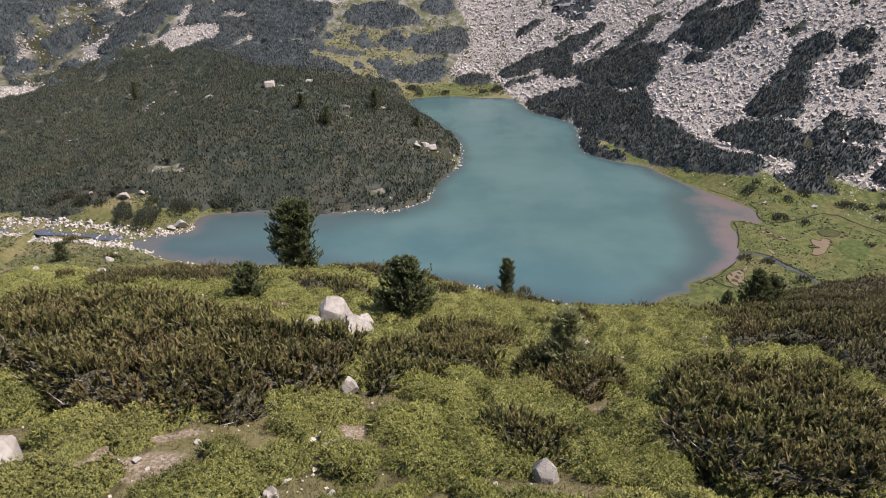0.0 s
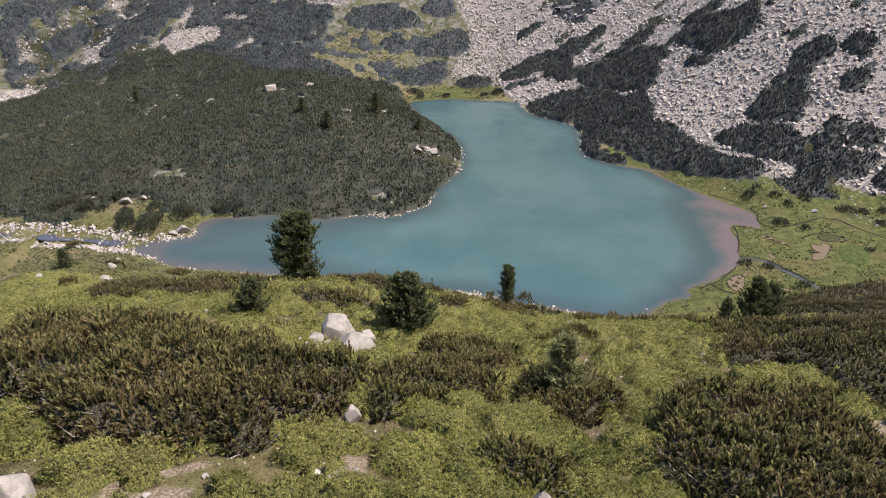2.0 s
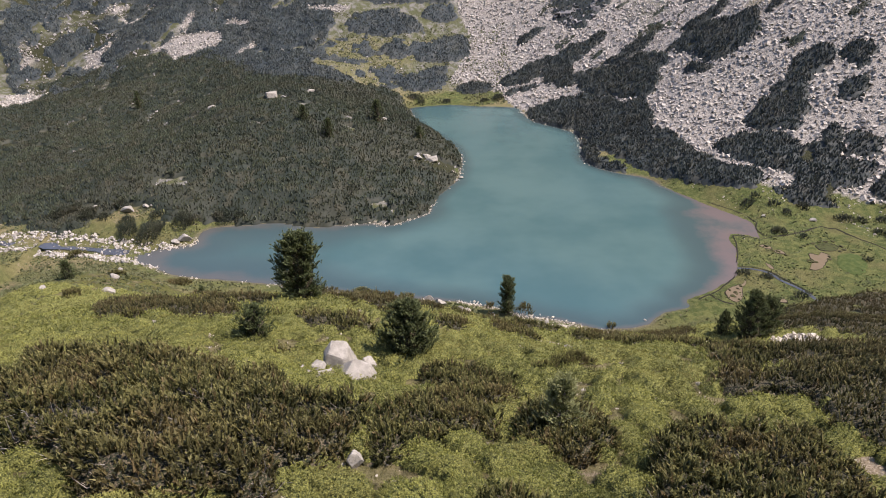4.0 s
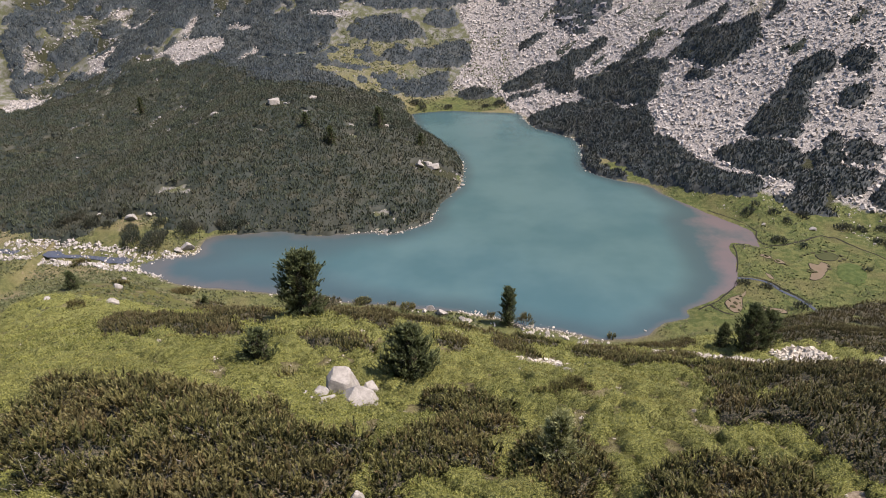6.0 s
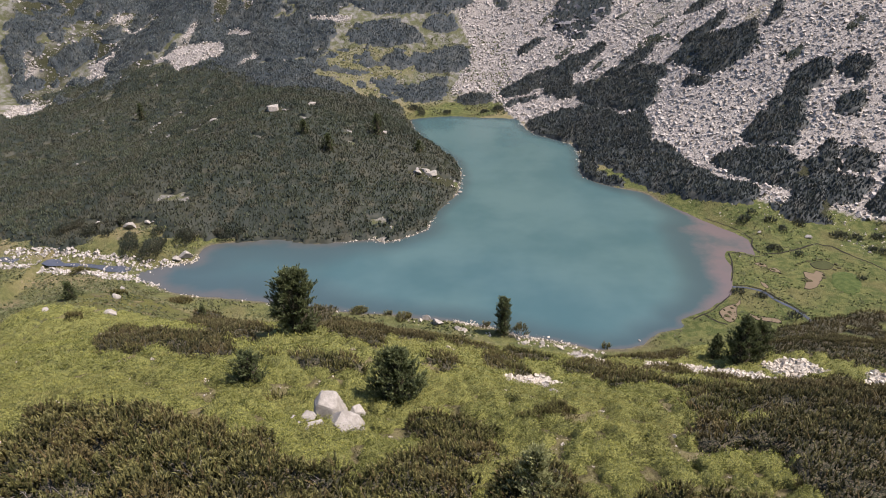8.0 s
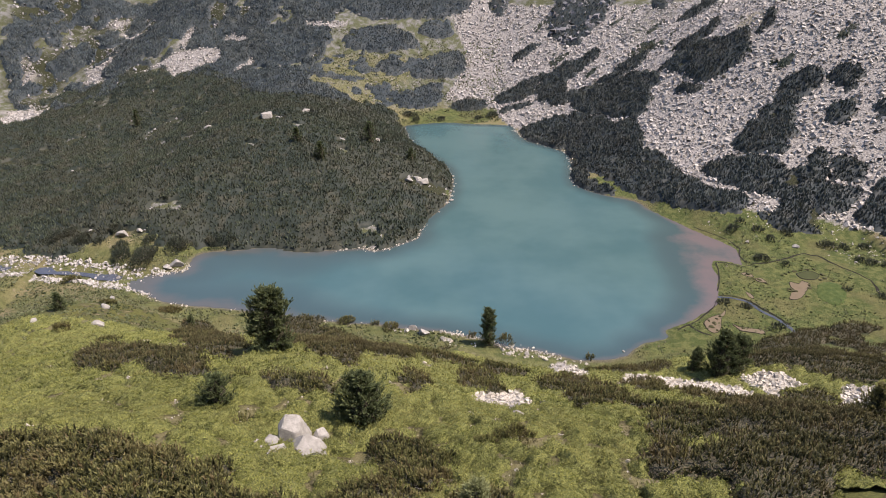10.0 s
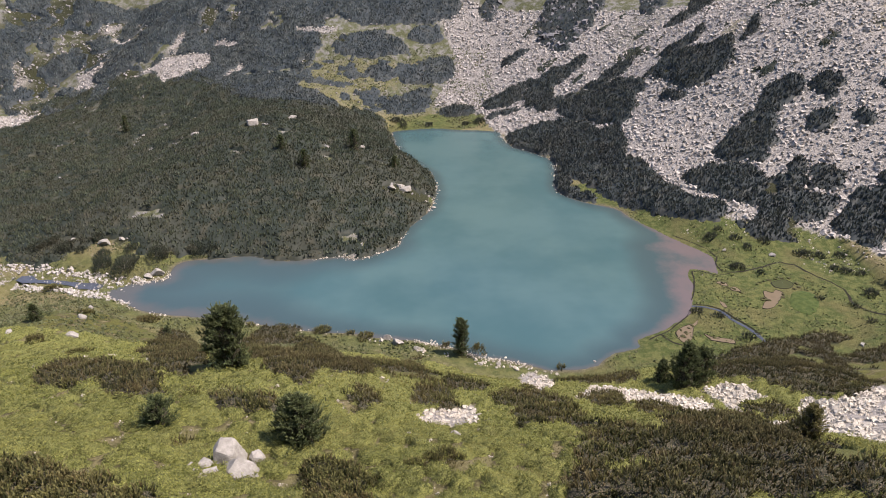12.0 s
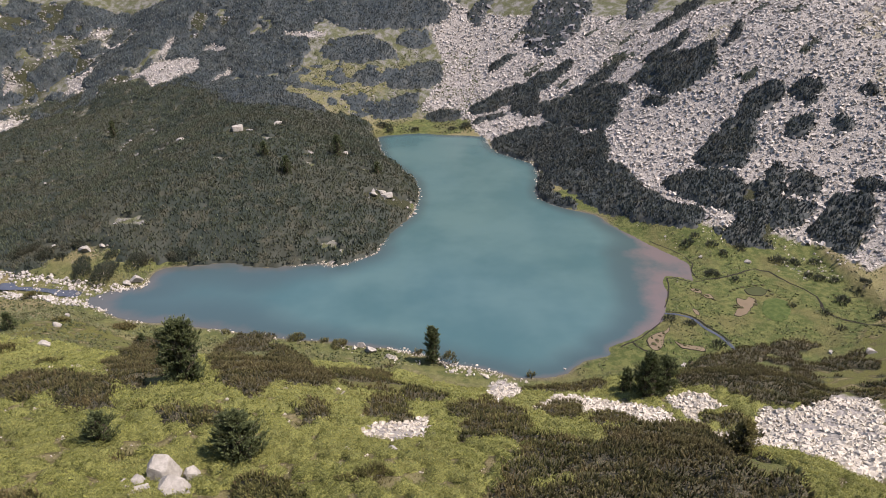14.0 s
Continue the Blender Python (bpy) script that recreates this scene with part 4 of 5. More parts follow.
def tree(x, y, tall, wide, seed, label, whorls=18, shoots=26, blades=9, bare=0.04, lean=0.0, material=None, girth=0.10, form=(0.92, 1.0, 0.84, 0.56, 0.26, 0.05), core=0.50):
    """A bushy conifer: tapered trunk, whorls of upcurved limbs, each clad in needle shoots, over a twiggy middle
    painted dark as shade.
    """
    rng = np.random.default_rng(seed)
    thing = new("conifer")
    thing.location = (x, y, float(height(x, y)[0]) - 0.1)
    ring = np.linspace(0, 2 * math.pi, 9)[:-1]
    levels = np.linspace(0, 1, 9)
    r = 0.022 * tall * (1 - levels) ** 0.8 + 0.012
    bend = lean * levels ** 1.4 * tall + 0.05 * np.sin(levels * 5 + seed)
    v = np.stack([np.cos(ring)[None] * r[:, None] + bend[:, None], np.sin(ring)[None] * r[:, None], np.repeat(levels[:, None] * tall, 8, 1)], 2).reshape(-1, 3)
    f = np.array([(k * 8 + i, k * 8 + (i + 1) % 8, k * 8 + 8 + (i + 1) % 8, k * 8 + 8 + i) for k in range(8) for i in range(8)])
    under(fast_mesh("trunk", v, f, BARK, True), thing)
    steps = (0, 0.2, 0.45, 0.7, 0.9, 1)
    around, rise = np.linspace(0, 2 * math.pi, 17)[:-1], np.linspace(bare + 0.03, 0.93, 15)
    # Dark core painted as the crown's inner shade, closing it to view
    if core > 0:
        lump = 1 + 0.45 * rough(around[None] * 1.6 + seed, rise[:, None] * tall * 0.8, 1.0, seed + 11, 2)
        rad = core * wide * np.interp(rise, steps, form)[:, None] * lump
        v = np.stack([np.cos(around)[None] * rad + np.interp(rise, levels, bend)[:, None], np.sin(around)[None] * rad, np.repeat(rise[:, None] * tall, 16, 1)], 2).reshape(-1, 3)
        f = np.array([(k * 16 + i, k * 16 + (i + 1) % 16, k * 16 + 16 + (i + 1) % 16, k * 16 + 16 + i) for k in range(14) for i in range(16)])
        under(fast_mesh("shaded_inner_growth", v, f, SHADED_TWIGS, True), thing)
    base, tip, leaf, way, size, outer = [], [], [], [], [], []
    for k in range(whorls):
        s = bare + (1 - bare) * (k + 0.5) / whorls
        reach = wide * float(np.interp(s, steps, form))
        for a in rng.uniform(0, 2 * math.pi) + np.arange(6) * 2 * math.pi / 6 + rng.normal(0, 0.35, 6):
            long = reach * rng.choice((rng.uniform(0.45, 0.7), rng.uniform(0.8, 1.2)), p=(0.35, 0.65))
            out = np.array([math.cos(a), math.sin(a), 0.0])
            root = np.array([np.interp(s, levels, bend), 0, s * tall])
            end = root + out * long + np.array([0, 0, long * (0.10 + 0.60 * s) + rng.normal(0, 0.1)])
            base.append(root)
            tip.append(end)
            for u in 1.04 - 0.75 * rng.uniform(0, 1, shoots) ** 1.5:
                p = root + (end - root) * u + np.array([0, 0, -0.16 * long * math.sin(math.pi * min(u, 1))])
                outer.append(u)
                leaf.append(p + rng.normal(0, 1, 3) * np.array([0.10, 0.10, 0.03]) * (long + 0.4))
                way.append(out * rng.uniform(0.25, 0.8) + rng.normal(0, 0.25, 3) + np.array([0, 0, 0.8]))
                size.append(rng.uniform(0.5, 0.95) * (tall / 11) ** 0.5)
    under(limbs(rng, np.array(base), np.array(tip), np.full(len(base), 0.006 * tall), BARK, "branchwork"), thing)
    size = np.array(size)
    v, f, shoot, up = brushes(rng, np.array(leaf), np.array(way), size, size * 0.42, blades, size * girth, 0.55, 0.12)
    # Tint drops towards the trunk, painting the crown's inner shade; young tips stay paler
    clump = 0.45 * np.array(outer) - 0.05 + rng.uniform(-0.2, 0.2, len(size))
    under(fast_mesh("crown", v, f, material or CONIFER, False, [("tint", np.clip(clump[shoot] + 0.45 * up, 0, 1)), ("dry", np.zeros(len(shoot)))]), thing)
    return tagged(thing, label, "tree", "conifers")


def boulder(x, y, size, seed, label, material=None, sink=0.18, turn=0.0, name="boulder", group="boulders", facets=13, faces=None):
    """A granite block: a ball cut by flat faces, its edges worn round."""
    rng = np.random.default_rng(seed)
    bm = bmesh.new()
    bmesh.ops.create_icosphere(bm, subdivisions=4, radius=1.0)
    v = np.array([q.co for q in bm.verts])
    n = rng.normal(size=(facets, 3))
    n /= np.linalg.norm(n, axis=1, keepdims=True)
    d = rng.uniform(0.62, 0.95, facets)
    if faces:
        n, d = np.array([q[:3] for q in faces], float), np.array([q[3] for q in faces])
        n /= np.linalg.norm(n, axis=1, keepdims=True)
    cut = np.maximum(v @ n.T, 1e-3) / d
    r = (np.sum(cut ** 70, 1) + 0.68 ** 70) ** (-1 / 70)
    v = v * r[:, None]
    v *= 1 + 0.025 * rough(v[:, 0] * 3 + seed, v[:, 1] * 3 + v[:, 2] * 2, 1.0, seed, 3)[:, None]
    v *= np.array(size) / 2 / np.array([np.abs(v[:, i]).max() for i in range(3)])
    for q, p in zip(bm.verts, v):
        q.co = p
        q.co.z += size[2] * (0.5 - sink)
    me = bpy.data.meshes.new(name)
    bm.to_mesh(me)
    bm.free()
    me.polygons.foreach_set("use_smooth", np.zeros(len(me.polygons), bool))
    me.materials.append(material or GRANITE)
    ob = new(name, me)
    ob.matrix_world = pose(x, y, float(height(x, y)[0]), 0, 0, turn)
    return tagged(ob, label, "hummock" if "hummock" in name else "boulder", group)



def bush(x, y, wide, tall, seed, label, blades=14, long=0.7, material=None, name="mountain_pine_bush", category="bush", group="pine bushes", density=9.0, girth=0.042):
    """One low bush: shoots fanning out from a common foot, on a few bare limbs."""
    rng = np.random.default_rng(seed)
    n = max(24, int(density * math.pi * wide * wide / 4 * 1.3))
    a, r = rng.uniform(0, 2 * math.pi, n), np.sqrt(rng.uniform(0, 1, n))
    r *= 0.8 + 0.3 * np.sin(a * 2 + seed) * rng.uniform(0.4, 1)
    px, py = np.cos(a) * r * wide / 2, np.sin(a) * r * wide / 2
    dome = tall * np.sqrt(np.maximum(0.05, 1 - np.minimum(r, 1) ** 2.2)) * rng.uniform(0.55, 1.0, n)
    size = long * rng.uniform(0.7, 1.3, n)
    thing = new(name)
    thing.location = (x, y, float(height(x, y)[0]))
    lift = height(x + px, y + py) - thing.location.z
    base = np.stack([px, py, lift + np.maximum(0.03, dome - size * 0.6)], 1)
    way = np.stack([px / wide * 1.1 + rng.normal(0, 0.25, n), py / wide * 1.1 + rng.normal(0, 0.25, n), np.full(n, 1.0)], 1)
    v, f, shoot, up = brushes(rng, base, way, size, size * 0.28, blades, size * girth, 0.55, 0.09 if y < 60 else 0.13)
    # Shoot feet painted darker as shade, tips paler as new growth
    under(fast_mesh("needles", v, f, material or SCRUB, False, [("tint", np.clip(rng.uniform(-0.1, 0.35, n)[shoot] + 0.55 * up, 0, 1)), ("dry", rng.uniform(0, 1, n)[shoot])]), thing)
    k = max(5, n // 14)
    foot = np.stack([px[:k] * 0.25, py[:k] * 0.25, lift[:k] - 0.05], 1)
    under(limbs(rng, foot, base[:k], np.full(k, 0.03), DEADWOOD, "deadwood"), thing)["kind"] = "stuff"
    return tagged(thing, label, category, group)


def ribbon(name, line, wide, lift, material, label, category, level=None):
    """A winding strip of water that follows the ground."""
    p = np.array(line, float)
    t = np.linspace(0, len(p) - 1, (len(p) - 1) * 7 + 1)
    c = np.stack([np.interp(t, np.arange(len(p)), p[:, i]) for i in (0, 1)], 1)
    c[1:-1] += np.stack([ripple(c[1:-1, 0], c[1:-1, 1], 3.0, 7), ripple(c[1:-1, 0], c[1:-1, 1], 3.0, 8)], 1) * 0.35
    d = np.gradient(c, axis=0)
    d /= np.linalg.norm(d, axis=1, keepdims=True)
    side = np.stack([-d[:, 1], d[:, 0]], 1)
    w = wide * (0.85 + 0.3 * ripple(c[:, 0], c[:, 1], 4.0, 9))[:, None] / 2
    z = height(c[:, 0], c[:, 1]) + lift
    z = np.convolve(np.pad(z, 3, mode="edge"), np.ones(7) / 7, "valid")
    rows = [np.column_stack([c + side * w * s, z - abs(s) * 0.02]) for s in (-1, -0.5, 0, 0.5, 1)]
    v = np.stack(rows, 1).reshape(-1, 3)
    f = np.array([(i * 5 + j, i * 5 + j + 1, i * 5 + j + 6, i * 5 + j + 5) for i in range(len(c) - 1) for j in range(4)])
    return tagged(fast_mesh(name, v, f, material, True), label, category, kind="structure")


def pool(outline, lift, material, label, name="pool"):
    """A shallow pool with a dark rim of peat round it."""
    p = rounded(outline, 4)
    p = p + 0.25 * np.stack([ripple(p[:, 0], p[:, 1], 1.2, 3), ripple(p[:, 0], p[:, 1], 1.2, 4)], 1)
    mid = p.mean(0)
    z = float(height(p[:, 0], p[:, 1]).max())
    thing = new(name)
    thing.location = (*mid, z)
    n = len(p)
    q = p - mid
    rings = [np.column_stack([q * k, np.full(n, h)]) for k, h in ((0.0, lift), (0.55, lift), (0.97, lift))]
    f = [(r * n + i, r * n + (i + 1) % n, r * n + n + (i + 1) % n, r * n + n + i) for r in (0, 1) for i in range(n)]
    under(fast_mesh("pool_surface", np.concatenate(rings), np.array(f), material, True), thing)
    out = q / np.linalg.norm(q, axis=1, keepdims=True)
    rim = [np.column_stack([q + out * k, np.full(n, h)]) for k, h in ((-0.10, lift - 0.02), (0.0, lift + 0.05), (0.10, lift + 0.05), (0.35, -0.35))]
    f = [(r * n + i, r * n + (i + 1) % n, r * n + n + (i + 1) % n, r * n + n + i) for r in (0, 1, 2) for i in range(n)]
    under(fast_mesh("peat_rim", np.concatenate(rim), np.array(f), PEAT, True), thing)
    return tagged(thing, label, "pool", "marsh pools")


def stones_at(name, x, y, size, seed, label, material, sink=0.12):
    rng = np.random.default_rng(seed)
    v, f = blocks(rng, np.stack([x, y, height(x, y) + size * sink], 1), size)
    return tagged(fast_mesh(name, v, f, material), label, "stones", kind="stuff")


def stone_field(key, per_metre, low, high, seed, label, single, material):
    """A field of pale stones: the ones in the stretch given by single are pieces of their own."""
    rng = np.random.default_rng(seed)
    x, y, gap = strewn(rng, PLOTS[key], per_metre, 1.0)
    clear = ~covered(NEAR_SCRUB, x, y, 0.9) & (shore_gap(x, y) > 0.2) & (rough(x, y, 5.5, seed + 5, 3) > (-0.40 if key in ("S8", "S8b") else -0.16))
    x, y = x[clear], y[clear]
    size = low * (high / low) ** (rng.uniform(size=len(x)) ** 1.8)
    field = new("scree_field")
    cx, cy = PLOTS[key].mean(0)
    field.location = (cx, cy, float(height(cx, cy)[0]))
    origin = np.array(field.location)
    where = np.stack([x, y, height(x, y) + size * 0.16], 1) - origin
    order = np.argsort(np.hypot(x - single[0], y - single[1]))
    alone, rest = order[:single[2]], order[single[2]:]
    kinds = []
    for k in range(12):
        v, f = blocks(rng, np.zeros((1, 3)), np.ones(1))
        ob = fast_mesh("stone", v, f, material)
        kinds.append(ob.data)
        bpy.data.objects.remove(ob)
    for i in alone:
        ob = under(new("stone", kinds[i % 12]), field)
        ob.location, ob.rotation_euler, ob.scale = where[i], (rng.normal(0, 0.3), rng.normal(0, 0.3), rng.uniform(0, 6.28)), (size[i],) * 3
    if len(rest):
        v, f = blocks(rng, where[rest], size[rest])
        under(fast_mesh("smaller_stones", v, f, material), field)["kind"] = "stuff"
    return tagged(field, label, "scree", "scree fields")


# ---- far slopes ----
HEADLAND_ROCKS = [(-10.0, 274.6, 4.5), (-3.4, 275.2, 6.5), (-6.5, 277.5, 5.0), (4.7, 274.0, 2.0), (8.3, 269.8, 2.6), (8.2, 279.1, 2.0), (6.2, 266.0, 1.6), (-89.0, 210.2, 6.0), (-91.6, 208.6, 4.0),
                  (-114.7, 227.8, 5.0), (-128.4, 230.9, 2.5), (-108.9, 229.4, 3.0), (-83.7, 333.5, 8.0), (-77.3, 331.2, 4.5), (-68.1, 353.5, 6.0), (-42.3, 307.9, 4.0), (-27.3, 315.1, 4.0), (-115.6, 338.3, 5.0)]


def by_rock(x, y):
    """True beside the rocks that stand clear of the headland's scrub."""
    near = np.zeros(len(x), bool)
    for a, b, wide in HEADLAND_ROCKS:
        near |= np.hypot(x - a, y - b + 1.0) < 0.75 * wide + 0.8
    return near


PLOTS["BP"] = rounded([(-262, 446), (-179, 442), (-140, 432), (-128, 428), (-136, 444), (-160, 454), (-258, 474)], 2)
bare_scree = lambda x, y: covered(SLOPE_SCRUB + BACK_SCRUB, x, y, SLOPE_FRAY)
clearing = lambda x, y: (rough(x, y, 9.0, 301, 3) > -0.52 + 0.22 * step(-90, -150, x) * step(290, 340, y)) & ~covered(CHUTES, x, y, 1.5) & ~by_rock(x, y) & (np.hypot((x - 5) / 0.6, y - 276) > 6 + 2 * rough(x, y, 3.0, 303))
broken = lambda x, y: (rough(x, y, 18.0, 91, 3) > -0.30) & (rough(x, y, 20.0, 405, 3) < 0.26) & ~covered(CHUTES, x, y, 1.5)
thinned = lambda x, y: rough(x, y, 7.0, 305, 3) > -0.55
rubble("scree_slope", ["RS"], 1.0, 0.45, 2.7, 401, "steep slope of grey broken granite scree", RUBBLE, bare_scree)
rubble("scree_chute", CHUTES, 0.8, 0.6, 2.4, 402, "chutes of pale scree between dark scrub", RUBBLE)
rubble("outcrop_rocks", ["B5", "B6"], 0.30, 0.5, 2.8, 403, "grey rocks standing out of scrub and grass", OUTCROP, lambda x, y: rough(x, y, 20.0, 405, 3) < 0.20)
rubble("headland_stones", ["pen"], 0.10, 0.5, 2.2, 407, "pale stones in gaps of the headland scrub", OUTCROP, lambda x, y: clearing(x, y) | (shore_gap(x, y) < 1))
rubble("meadow_stones", ["G1"], 0.08, 0.5, 1.8, 406, "pale stones scattered over the far meadow", OUTCROP)
rubble("cliff_blocks", ["R13", "R14", "R15"], 0.16, 1.5, 6.0, 404, "dark grey crags above the scree", CLIFF)
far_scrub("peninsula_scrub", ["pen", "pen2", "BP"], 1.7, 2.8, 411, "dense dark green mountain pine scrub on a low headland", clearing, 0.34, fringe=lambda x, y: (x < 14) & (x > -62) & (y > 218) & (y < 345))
far_scrub("back_slope_scrub", ["B5"], 1.7, 3.2, 413, "patchy dark pine scrub on the rocky back slope", broken, 0.42, 3.6, SCRUB_BACK_HAZED, 4.4)
for i, key in enumerate(SLOPE_SCRUB):
    far_scrub("scree_scrub", [key], 2.4 if key not in ("R13", "R14", "R15") else 0.8, 3.2, 420 + i, "tongue of dark mountain pine scrub on grey scree", thinned, 0.36, SLOPE_FRAY, SCRUB_SLOPE_HAZED, fringe=(lambda x, y: (x > 60) & (y > 276) & (y < 350)) if key == "R1" else None)
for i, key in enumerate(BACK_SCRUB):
    far_scrub("meadow_scrub", [key], 1.5, 3.0, 450 + i, "dark mountain pine scrub beside the far meadow", thinned, 0.38, SLOPE_FRAY, SCRUB_BACK_HAZED)

thickets = lambda x, y: rough(x, y, 7.0, 471, 2) > 0.16
far_scrub("meadow_shrubs", ["G1"], 1.2, 1.8, 470, "low dark shrubs dotted over the far meadow", thickets, 0.36, 4.0, SCRUB_BACK_HAZED)
streaks = lambda x, y: (ripple(0.87 * x + 0.5 * y, (0.87 * y - 0.5 * x) * 4.5, 24.0, 307) + 0.5 * rough(x, y, 5.0, 308, 2) > 0.80) & (y > 285 + 0.2 * x)
far_scrub("scree_shrubs", ["RS"], 1.6, 1.5, 460, "thin streaks of low shrubs among grey scree", streaks, 0.36)

# ---- near stands ----
WIDE = {"Q1", "Q5", "N14", "N14b", "N1", "N4", "N5"}
for i, key in enumerate(NEAR_SCRUB):
    close = key in ("Q1", "Q2", "Q3", "Q4", "Q5", "Q7")
    label = "wide stand of dark green mountain pine scrub on the slope" if key in WIDE else "small clump of dark mountain pine scrub on turf"
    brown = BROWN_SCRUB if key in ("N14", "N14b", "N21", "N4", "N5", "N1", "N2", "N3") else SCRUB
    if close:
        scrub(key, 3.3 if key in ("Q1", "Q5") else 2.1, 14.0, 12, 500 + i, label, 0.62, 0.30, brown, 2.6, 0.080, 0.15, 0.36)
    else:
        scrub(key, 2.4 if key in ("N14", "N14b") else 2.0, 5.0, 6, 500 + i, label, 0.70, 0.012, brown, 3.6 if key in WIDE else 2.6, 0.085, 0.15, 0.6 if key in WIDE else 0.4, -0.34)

# ---- trees ----
ROUND_TOP = (0.70, 0.95, 1.0, 0.82, 0.48, 0.12)
SLIM = (0.8, 1.0, 0.9, 0.75, 0.55, 0.15)
tree(-22.3, 92.5, 11.6, 3.3, 601, "tall dark bushy conifer beside low scrub", 20, 30, form=ROUND_TOP)
tree(-3.9, 63.8, 7.4, 3.1, 602, "broad young conifer on open turf", 18, 30)
tree(17.8, 160.0, 11.5, 1.9, 603, "slim dark conifer at the water's edge", 18, 16, form=SLIM)
tree(69.0, 127.5, 12.0, 3.4, 604, "dark conifer at the edge of pale scree", 20, 22)
tree(73.5, 129.5, 9.5, 2.8, 605, "shorter dark conifer at the edge of pale scree", 16, 20, form=ROUND_TOP)
tree(66.0, 133.5, 6.5, 1.9, 606, "small conifer beside a taller one", 14, 14)
tree(61.8, 69.5, 5.4, 1.9, 607, "small brownish pine in wide scrub", 14, 16, material=SCRUB)
tree(-21.6, 65.3, 4.2, 1.9, 608, "small bushy pine on open turf", 12, 18, form=ROUND_TOP)
tree(-99.0, 157.0, 5.6, 1.8, 609, "small dark conifer on the stony bank", 12, 12)
tree(-69.0, 168.0, 4.0, 1.1, 610, "little dark conifer above the shore", 10, 10)
tree(8.4, 37.8, 5.4, 1.7, 611, "sparse light green young pine in scrub", 12, 14, 9, bare=0.12, material=YOUNG_PINE, girth=0.05, core=0)
for i, (x, y, tall, wide) in enumerate([(-29.7, 308.2, 10.5, 3.4), (-48.4, 282.0, 8.5, 2.6), (-61.6, 298.0, 7.5, 2.4), (-175.0, 388.0, 9.5, 2.4), (-9.8, 294.0, 6.0, 2.4)]):
    tree(x, y, tall, wide, 620 + i, "dark conifer standing above scrub on the headland", 14, 10, 8, girth=0.14)

# ---- bushes ----
SLOPE_BUSHES = [(-10.7, 169.2, 6, 1.6), (-24.3, 173.3, 6, 1.5), (-79.6, 178.8, 7, 1.3), (-35.6, 172.9, 3, 1.3), (-47.0, 176.3, 3, 1.3), (-71.5, 130.0, 7, 2.0),
                (-22.4, 76.6, 3.6, 1.2), (-17.8, 62.2, 1.9, 0.9), (-46.4, 86.1, 4, 1.5), (-38.5, 80.4, 2.5, 1.0), (13.5, 57.8, 5, 1.5), (10.4, 56.3, 3.2, 1.2),
                (-0.1, 54.9, 3.4, 1.2), (13.3, 164.9, 3.0, 1.4), (-122.8, 203.0, 6, 2.2), (-93.8, 171.6, 5, 1.4), (22.5, 159.5, 5.2, 4.6), (-89.1, 141.0, 6, 2.2),
                (-15.4, 171.7, 3, 1.2), (45.4, 153.5, 3, 1.3), (30.1, 112.3, 5, 1.4), (4.6, 25.2, 1.7, 1.6), (-4.1, 21.6, 1.5, 1.1), (-12.0, 72.5, 4.5, 1.4)]
for i, (x, y, wide, tall) in enumerate(SLOPE_BUSHES):
    bush(x, y, wide, tall, 640 + i, "low dark mountain pine bush on grassy ground", 18 if y < 60 else 9, 0.55 if y < 60 else 0.9, density=14 if y < 60 else 5, girth=0.045 if y < 60 else 0.085)
MARSH_BUSHES = [(92.3, 181.8, 4.5, 1.2), (97.8, 178.4, 4, 1.0), (116.1, 210.2, 6, 1.8), (122.5, 205.9, 3.5, 1.6), (124.8, 223.6, 4.5, 1.6), (113.7, 231.7, 6, 1.8),
                (122.5, 229.4, 5, 1.6), (142.8, 241.5, 6, 2), (143.3, 218.6, 7, 2.2), (148.4, 217.5, 4.5, 1.5), (151.6, 205.1, 5, 1.6), (151.4, 189.9, 6, 1.8),
                (155.5, 203.2, 4, 1.5), (133.8, 187.8, 3, 1.2), (102.0, 165.7, 4.5, 2.4), (142.4, 183.1, 3.5, 1.3), (148.8, 207.4, 4.5, 1.5), (161.0, 195.9, 6, 1.8),
                (156.5, 177.9, 5, 1.8), (142.2, 173.1, 3, 1.2), (117.9, 235.3, 4, 1.5), (132.3, 227.2, 5, 1.5), (155.2, 216.8, 5, 1.8)]
for i, (x, y, wide, tall) in enumerate(MARSH_BUSHES):
    bush(x, y, wide, tall, 680 + i, "rounded dark bush on the green marsh", 9, 0.9, SCRUB_FAR_HAZED, "marsh_bush", "bush", "marsh bushes", 4, 0.10)
BANK_BUSHES = [(-110.0, 214.8, 10, 3.4), (-101.0, 213.0, 13, 3.8), (-91.5, 220.5, 10, 3.8), (-141.0, 229.0, 9, 3.0), (-129.0, 226.0, 9, 3.0), (-118.0, 230.0, 7, 2.6), (-80.0, 226.0, 8, 2.6), (-74.0, 226.5, 6, 2.4), (-103.0, 224.0, 6, 2.2), (-113.0, 221.0, 6, 2.2), (-136.3, 230.9, 8, 2.4), (-122.0, 224.0, 5, 2.0), (-91.0, 222.0, 5, 2.0), (-11.2, 392.5, 6, 2.2), (3.7, 395.5, 6, 2.0), (25.8, 395.5, 6, 2.0), (34, 398, 8, 2.4), (-15, 398, 9, 2.6)]
for i, (x, y, wide, tall) in enumerate(BANK_BUSHES):
    bush(x, y, wide, tall, 720 + i, "dark pine bush on the lake's stony bank", 9, 0.9, SCRUB_FAR_HAZED, density=4.5, girth=0.10)

